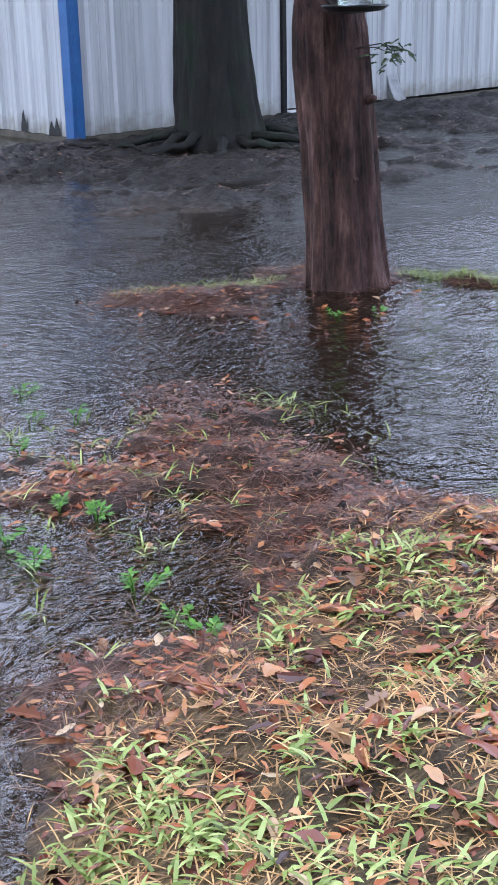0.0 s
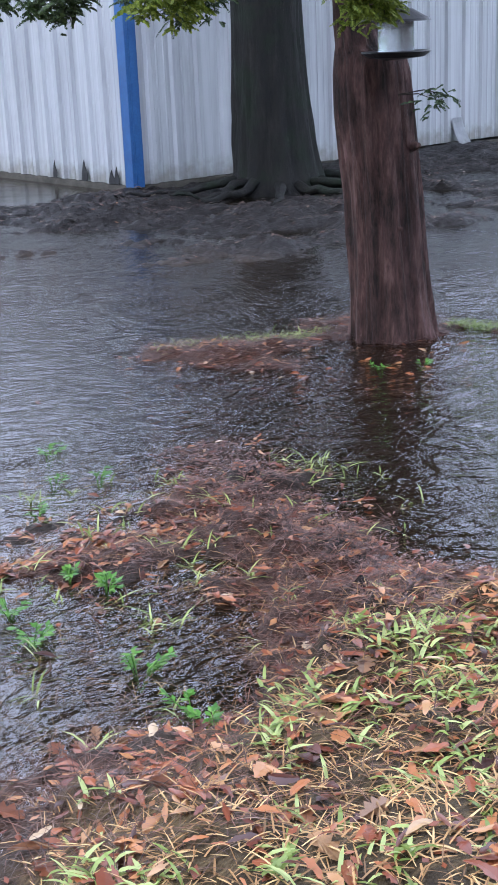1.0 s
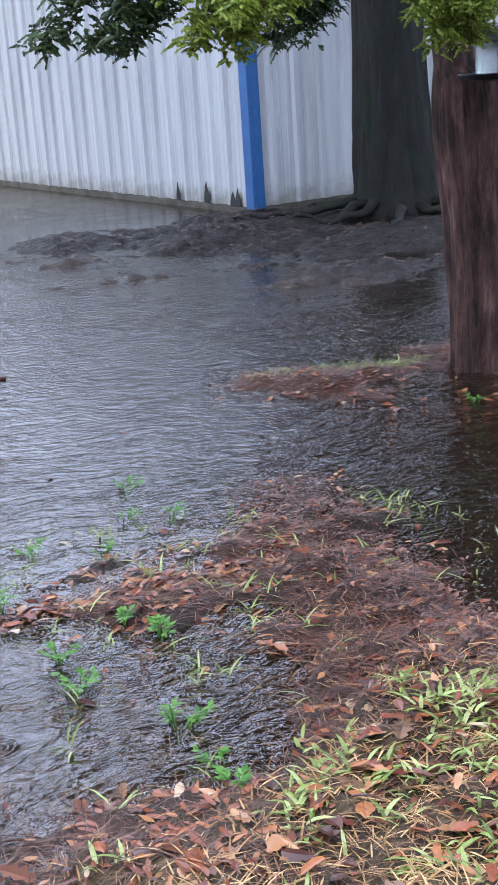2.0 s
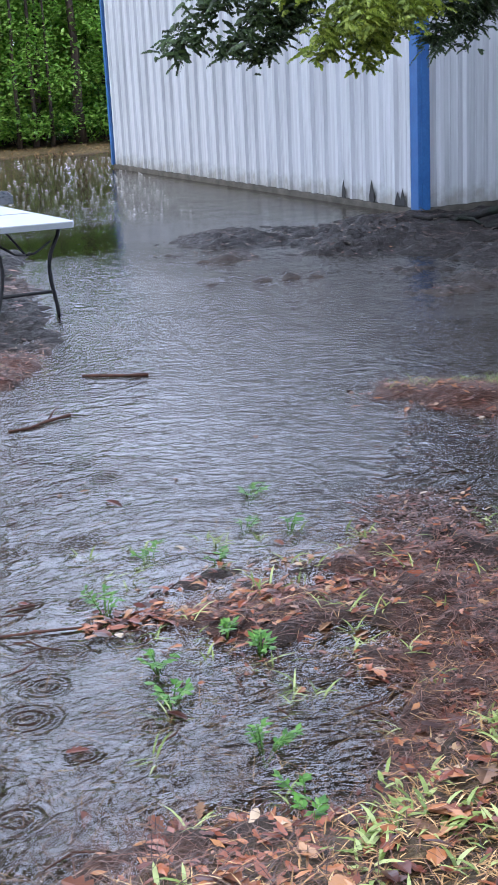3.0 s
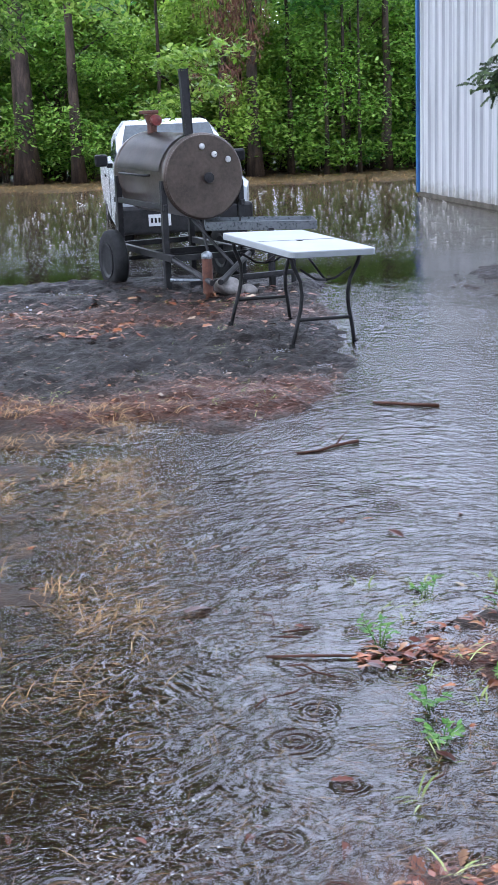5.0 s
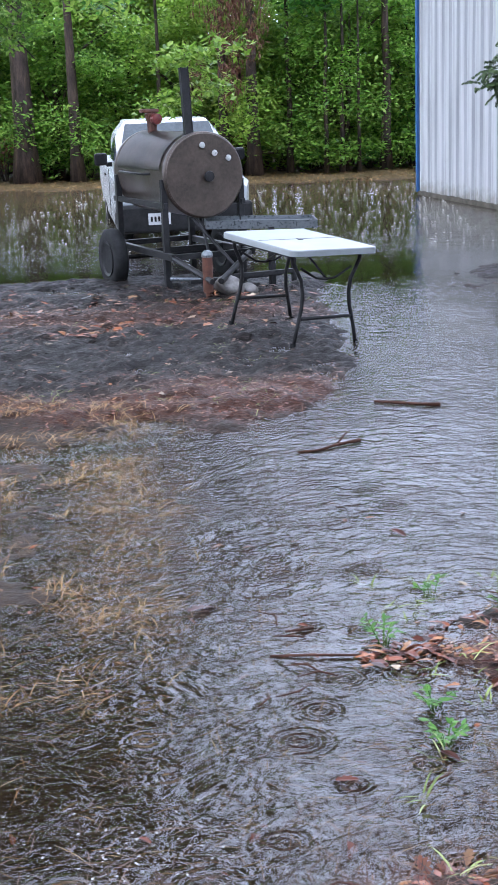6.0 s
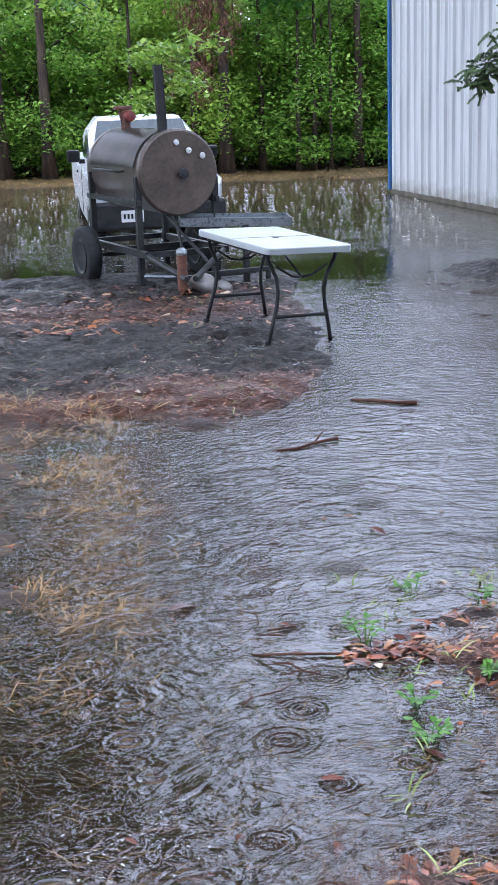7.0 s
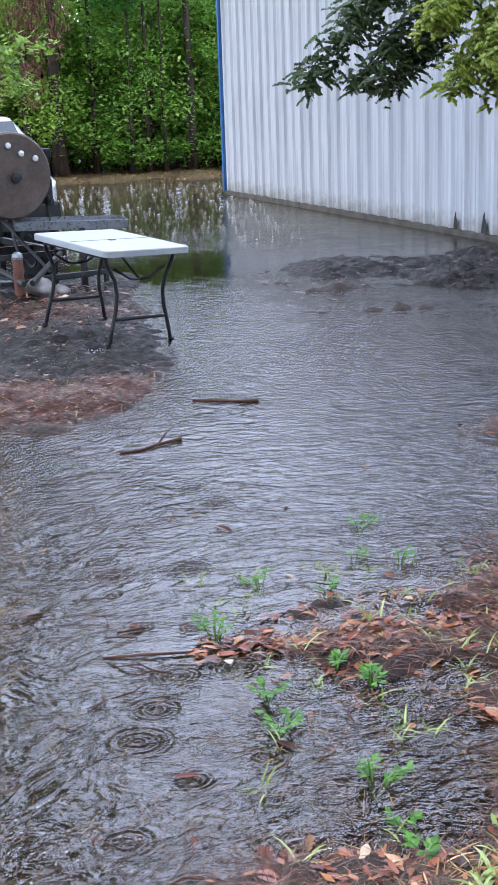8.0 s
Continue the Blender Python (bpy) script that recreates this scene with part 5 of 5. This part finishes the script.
tagged(blades("bank_grass", [(x, y, floor_z(x, y) if y < 29 else 0.1) for x, y, _ in spots], DRY, rng, 0.13, 0.012, 0.4), "pale dry grass along the far bank", "grass", kind="stuff")


# ---- fallen leaves ----
def leaf_shape(kind):
    """A curled oak (lobed) or lance leaf, one unit long, with a little thickness."""
    n = 9
    bm = B()
    top = []
    for i in range(n):
        q = i / (n - 1)
        w = 0.17 * math.sin(math.pi * min(1, q * 0.94 + 0.05)) ** 0.8
        if kind == "oak":
            w = 0.30 * math.sin(math.pi * min(1, q * 0.92 + 0.06)) ** 0.7 * (1.0 if i % 2 else 0.48)
        curl = 0.035 * math.sin(math.pi * q) + (0.02 * q if kind == "oak" else 0.0)
        top.append([bm.verts.new((q - 0.5, -w, curl + 0.35 * w)), bm.verts.new((q - 0.5, 0, curl)), bm.verts.new((q - 0.5, w, curl + 0.2 * w))])
    for a, b in zip(top, top[1:]):
        for k in range(2):
            bm.faces.new((a[k], b[k], b[k + 1], a[k + 1]))
    bmesh.ops.solidify(bm, geom=bm.faces[:], thickness=0.008)
    me = bpy.data.meshes.new("fallen_leaf")
    bm.to_mesh(me)
    bm.free()
    me.materials.append(LITTER)
    return me


shapes = [leaf_shape("oak"), leaf_shape("lance")]
rng = random.Random(29)


def fallen(x, y, size, shape, label="curled wet red-brown leaf fallen on the ground"):
    o = new("fallen_leaf", shapes[shape])
    o.matrix_world = Matrix.Translation((x, y, top_z(x, y) + 0.004)) @ pose(0, 0, 0, rng.uniform(-12, 12), rng.uniform(-8, 8), rng.uniform(0, 360)) @ Matrix.Scale(size, 4)
    return tagged(o, label, "leaf", "fallen leaves")


fallen(0.401, 2.985, 0.075, 1, "pale tan leaf fallen in the shallow water")
fallen(0.758, 2.14, 0.12, 1, "long pale tan leaf fallen on the grass")
fallen(-0.278, 4.063, 0.10, 0, "pale tan lobed leaf in the flood water")
fallen(0.451, 4.805, 0.09, 1)
for x, y, _ in scatter(rng, 135, -0.6, 1.9, 1.3, 3.0, bankl):
    fallen(x, y, rng.uniform(0.05, 0.095), rng.choice((0, 0, 1)))
for x, y, _ in scatter(rng, 70, 0.2, 1.75, 2.4, 4.8, lambda x, y, d, s, t, m: s * step(-0.035, 0.0, d)):
    fallen(x, y, rng.uniform(0.035, 0.07), rng.choice((0, 0, 1)))
for k in range(42):
    x = rng.uniform(0.22, 1.0)
    fallen(x, 3.62 + 0.10 * (x - 0.2) + rng.gauss(0, 0.05), rng.uniform(0.03, 0.065), rng.choice((0, 1, 1)))
for k in range(12):
    fallen(rng.uniform(-0.7, 1.2), rng.uniform(2.4, 5.6), rng.uniform(0.035, 0.065), rng.choice((0, 1)), "wet brown leaf floating on the flood water")
v, f = [], []
for x, y, z in scatter(rng, 5200, -2.4, 3.9, 1.2, 12.6, lambda x, y, d, s, t, m: (0.15 + s) * step(-0.03, 0.0, d) * (0.25 if m > 0.5 else 1)):
    a, s = rng.uniform(0, 6.283), rng.uniform(0.007, 0.022)
    d, w = Vector((math.cos(a), math.sin(a), rng.uniform(-0.1, 0.3))), Vector((-math.sin(a), math.cos(a), rng.uniform(-0.3, 0.3)))
    p, k = Vector((x, y, z + 0.006)), len(v)
    v += [p - d * s, p + w * s * 0.45, p + d * s, p - w * s * 0.5]
    f.append((k, k + 1, k + 2, k + 3))
tagged(raw("leaf_litter", v, f, LITTER_SMALL), "small broken wet brown leaf litter", "leaf litter", kind="stuff")
v, f = [], []
for k in range(950):
    x, y = rng.uniform(-4.0, 2.8), rng.uniform(15.0, 25.5)
    s = rng.uniform(0.006, 0.019)
    b = len(v)
    c = Vector((x, y, water_z(x, y)))
    v += [c + Vector((math.cos(i * 1.047) * s, math.sin(i * 1.047) * s, 0.002)) for i in range(6)] + [c + Vector((0, 0, s * 0.7))]
    f += [(b + i, b + (i + 1) % 6, b + 6) for i in range(6)]
tagged(raw("rain_bubbles", v, f, FOAM), "pale rain bubbles scattered over the pond", "bubbles", kind="stuff")

v, f = [], []
for k in range(130):
    x, y = rng.gauss(-0.36, 0.13), rng.gauss(2.62, 0.16)
    a, w = rng.uniform(0, 6.283), rng.uniform(0.002, 0.006)
    d, e = Vector((math.cos(a), math.sin(a), 0.2)) * w, Vector((-math.sin(a), math.cos(a), 0.1)) * w * 0.7
    c, k0 = Vector((x, y, water_z(x, y) + 0.003)), len(v)
    v += [c - d, c - d * 0.3 + e, c + d, c - d * 0.3 - e]
    f.append((k0, k0 + 1, k0 + 2, k0 + 3))
tagged(raw("floating_petals", v, f, FOAM), "tiny pale petals drifted together on the water", "petals", kind="stuff")

# twigs, bark bits and dead leaves strewn over the mud under the oak
v, f = [], []
for x, y, z in scatter(rng, 9000, 1.4, 9.5, 7.2, 13.2, lambda x, y, d, s, t, m: m * step(-0.01, 0.02, d) * (0.3 + 0.7 * step(-0.1, 0.3, fbm(x, y, 1.4)))):
    a, w = rng.uniform(0, 6.283), rng.uniform(0.010, 0.034)
    d, e = Vector((math.cos(a), math.sin(a), rng.uniform(-0.1, 0.3))) * w, Vector((-math.sin(a), math.cos(a), rng.uniform(-0.3, 0.3))) * w * rng.uniform(0.15, 0.5)
    c, k0 = Vector((x, y, z + 0.008)), len(v)
    v += [c - d, c + e, c + d, c - e]
    f.append((k0, k0 + 1, k0 + 2, k0 + 3))
MUD_BITS = leaf_mat("dark_mud_bits", [(0.0, (0.010, 0.007, 0.006)), (0.6, (0.035, 0.020, 0.015)), (0.93, (0.11, 0.055, 0.035)), (1.0, (0.30, 0.24, 0.18))], 0.6, 0.0)
tagged(raw("mud_litter", v, f, MUD_BITS), "dark bark bits and dead leaves strewn over mud", "litter", kind="stuff")
v, f = [], []
for x, y, z in scatter(rng, 6500, -2.9, 0.6, 6.4, 13.0, lambda x, y, d, s, t, m: step(-0.02, 0.01, d) * (0.35 + 0.65 * step(-0.2, 0.2, fbm(x, y, 2.2)))):
    a, w = rng.uniform(0, 6.283), rng.uniform(0.008, 0.030)
    d, e = Vector((math.cos(a), math.sin(a), rng.uniform(-0.1, 0.4))) * w, Vector((-math.sin(a), math.cos(a), rng.uniform(-0.3, 0.3))) * w * rng.uniform(0.15, 0.5)
    c, k0 = Vector((x, y, z + 0.008)), len(v)
    v += [c - d, c + e, c + d, c - e]
    f.append((k0, k0 + 1, k0 + 2, k0 + 3))
tagged(raw("yard_litter", v, f, MUD_BITS), "dark wet plant bits strewn over the yard", "litter", kind="stuff")

for k in range(16):
    x, y, a = rng.uniform(-0.2, 1.1), rng.uniform(2.4, 4.2), rng.uniform(0, 6.283)
    n = rng.uniform(0.06, 0.16)
    stick([(x, y, 0.004), (x + math.cos(a) * n * 0.5, y + math.sin(a) * n * 0.5, 0.012), (x + math.cos(a + 0.4) * n, y + math.sin(a + 0.4) * n, 0.006)], [0.002, 0.003, 0.0015], "thin wet twig in the shallow water")


def leaf_drift(name, spots, lo, hi, material, label, lift=0.008):
    """Many flat-lying wet leaves, each lobed, cupped along its midrib and tilted its own way."""
    v, f = [], []
    for x, y, z in spots:
        a, L = rng.uniform(0, 6.283), rng.uniform(lo, hi)
        tilt, roll, cup = rng.gauss(0, 0.12), rng.gauss(0, 0.2), rng.gauss(0.05, 0.2)
        d = Vector((math.cos(a), math.sin(a), tilt))
        e = Vector((-math.sin(a), math.cos(a), roll))
        wide = rng.choice((0.12, 0.16, 0.2, 0.24, 0.32))
        bend, sway = rng.gauss(0.03, 0.06), rng.gauss(0, 0.25)
        c, k0, n = Vector((x, y, z + lift)), len(v), 7
        for i in range(n + 1):
            q = i / n
            w = wide * math.sin(math.pi * (0.06 + 0.9 * q)) ** 0.7
            w *= rng.uniform(0.45, 1.15)
            p = c + d * L * (q - 0.5) + Vector((0, 0, bend * L * math.sin(3.1 * q))) + e * sway * L * q * q
            v += [p - e * w * L + Vector((0, 0, cup * w * L)), p, p + e * w * L + Vector((0, 0, cup * w * L))]
        for i in range(n):
            j = k0 + 3 * i
            f += [(j, j + 3, j + 4, j + 1), (j + 1, j + 4, j + 5, j + 2)]
    return tagged(raw(name, v, f, material), label, "leaf litter", kind="stuff")


RUSSET = leaf_mat("wet_russet_leaf", [(0.0, (0.03, 0.010, 0.007)), (0.3, (0.13, 0.030, 0.014)), (0.6, (0.25, 0.070, 0.026)), (0.85, (0.36, 0.145, 0.055)), (0.96, (0.36, 0.22, 0.11)), (1.0, (0.45, 0.34, 0.22))], 0.32, 0.03)
leaf_drift("bank_leaves", scatter(rng, 900, -0.7, 2.2, 1.1, 3.1, bankl), 0.025, 0.07, RUSSET, "drift of wet russet leaves among the grass", 0.014)
leaf_drift("flat_leaves", scatter(rng, 700, 0.15, 2.0, 2.1, 4.8, lambda x, y, d, s, t, m: step(-0.03, -0.005, d) * (0.2 + 0.8 * step(-0.05, 0.25, fbm(x + 3, y, 3.0))) * (1 - t)), 0.015, 0.052, RUSSET, "wet russet leaves scattered over the flooded soil")
leaf_drift("leaf_line", [(x, y, top_z(x, y)) for x, y in [(q, 3.62 + 0.10 * (q - 0.2) - 0.12 * fbm(q, 3.6, 0.9) + rng.gauss(0, 0.045)) for q in (rng.uniform(0.22, 1.3) for _ in range(230))]], 0.016, 0.06, RUSSET, "line of red-brown leaves left by the stream")
leaf_drift("drift_leaves", [(x, y, top_z(x, y)) for x, y in [(1.42 + 0.10 * (q - 3.2) + rng.gauss(0, 0.13), q) for q in (rng.uniform(2.4, 4.5) for _ in range(260))]], 0.014, 0.045, RUSSET, "russet leaves caught on the ridge of debris")
leaf_drift("mound_leaves", scatter(rng, 170, 1.7, 3.4, 4.7, 6.4, lambda x, y, d, s, t, m: s), 0.03, 0.07, RUSSET, "orange-brown leaves in the straw beside the cedar")
leaf_drift("yard_leaves", scatter(rng, 620, -2.9, 0.35, 9.4, 12.2, lambda x, y, d, s, t, m: (0.08 + bell(0, y, 0, 10.6, 1, 0.7)) * step(-0.02, 0.01, d) * (0.15 + 0.85 * step(0.0, 0.3, fbm(x, y, 1.3)))), 0.04, 0.10, RUSSET, "brown leaves strewn over the mud by the smoker")
leaf_drift("drowned_leaves", scatter(rng, 60, -1.3, 0.4, 2.3, 6.6, lambda x, y, d, s, t, m: 0.5), 0.02, 0.055, RUSSET, "single brown leaves afloat on the flood water", 0.004)
# fine dark debris heaped along the ridge
v, f = [], []
for k in range(7000):
    q = rng.uniform(2.3, 4.5)
    x, y = 1.40 + 0.10 * (q - 3.2) - (0.35 * rng.random() if q < 2.6 else 0.0) + rng.gauss(0, 0.10), q
    a, w = rng.uniform(0, 6.283), rng.uniform(0.004, 0.013)
    d, e = Vector((math.cos(a), math.sin(a), rng.uniform(-0.3, 0.5))) * w, Vector((-math.sin(a), math.cos(a), rng.uniform(-0.4, 0.4))) * w * rng.uniform(0.15, 0.5)
    c, k0 = Vector((x, y, top_z(x, y) + rng.uniform(0.002, 0.016))), len(v)
    v += [c - d, c + e, c + d, c - e]
    f.append((k0, k0 + 1, k0 + 2, k0 + 3))
RIDGE_BITS = leaf_mat("purple_brown_debris", [(0.0, (0.03, 0.015, 0.013)), (0.6, (0.10, 0.05, 0.042)), (1.0, (0.24, 0.14, 0.11))], 0.5, 0.0)
tagged(raw("debris_ridge", v, f, RIDGE_BITS), "ridge of fine purple-brown plant debris", "debris", kind="stuff")
# dark wet stems tangled at the foot of the bank
spots = [(x, y, top_z(x, y) + 0.003) for x, y in [(rng.gauss(0.16, 0.17), rng.gauss(2.28, 0.22)) for _ in range(520)] + [(rng.gauss(-0.42, 0.22), rng.gauss(2.45, 0.2)) for _ in range(230)] + [(rng.gauss(0.5, 0.2), rng.gauss(2.6, 0.3)) for _ in range(260)]]
tagged(blades("tangled_stems", spots, TANGLE, rng, 0.085, 0.0026, 0.10, seg=4), "tangle of wet brown stems at the water's edge", "stems", kind="stuff")
# the lawn round the place where the camera stands
spots = scatter(rng, 9000, -4.5, 4.5, -3.4, 1.2, lambda x, y, d, s, t, m: 0.3 + 0.7 * step(-0.3, 0.3, fbm(x, y, 1.1)))
tagged(blades("lawn_thatch", spots, DRY, rng, 0.075, 0.006, 0.15), "flattened straw-coloured lawn grass", "grass", kind="stuff")
spots = clump(rng, scatter(rng, 900, -4.5, 4.5, -3.4, 1.2, lambda x, y, d, s, t, m: step(-0.3, 0.3, fbm(x, y, 2.0))), 5, 0.03)
tagged(blades("lawn_grass", spots, GRASS, rng, 0.065, 0.0115, 0.6), "bright green lawn grass tufts", "grass", kind="stuff")
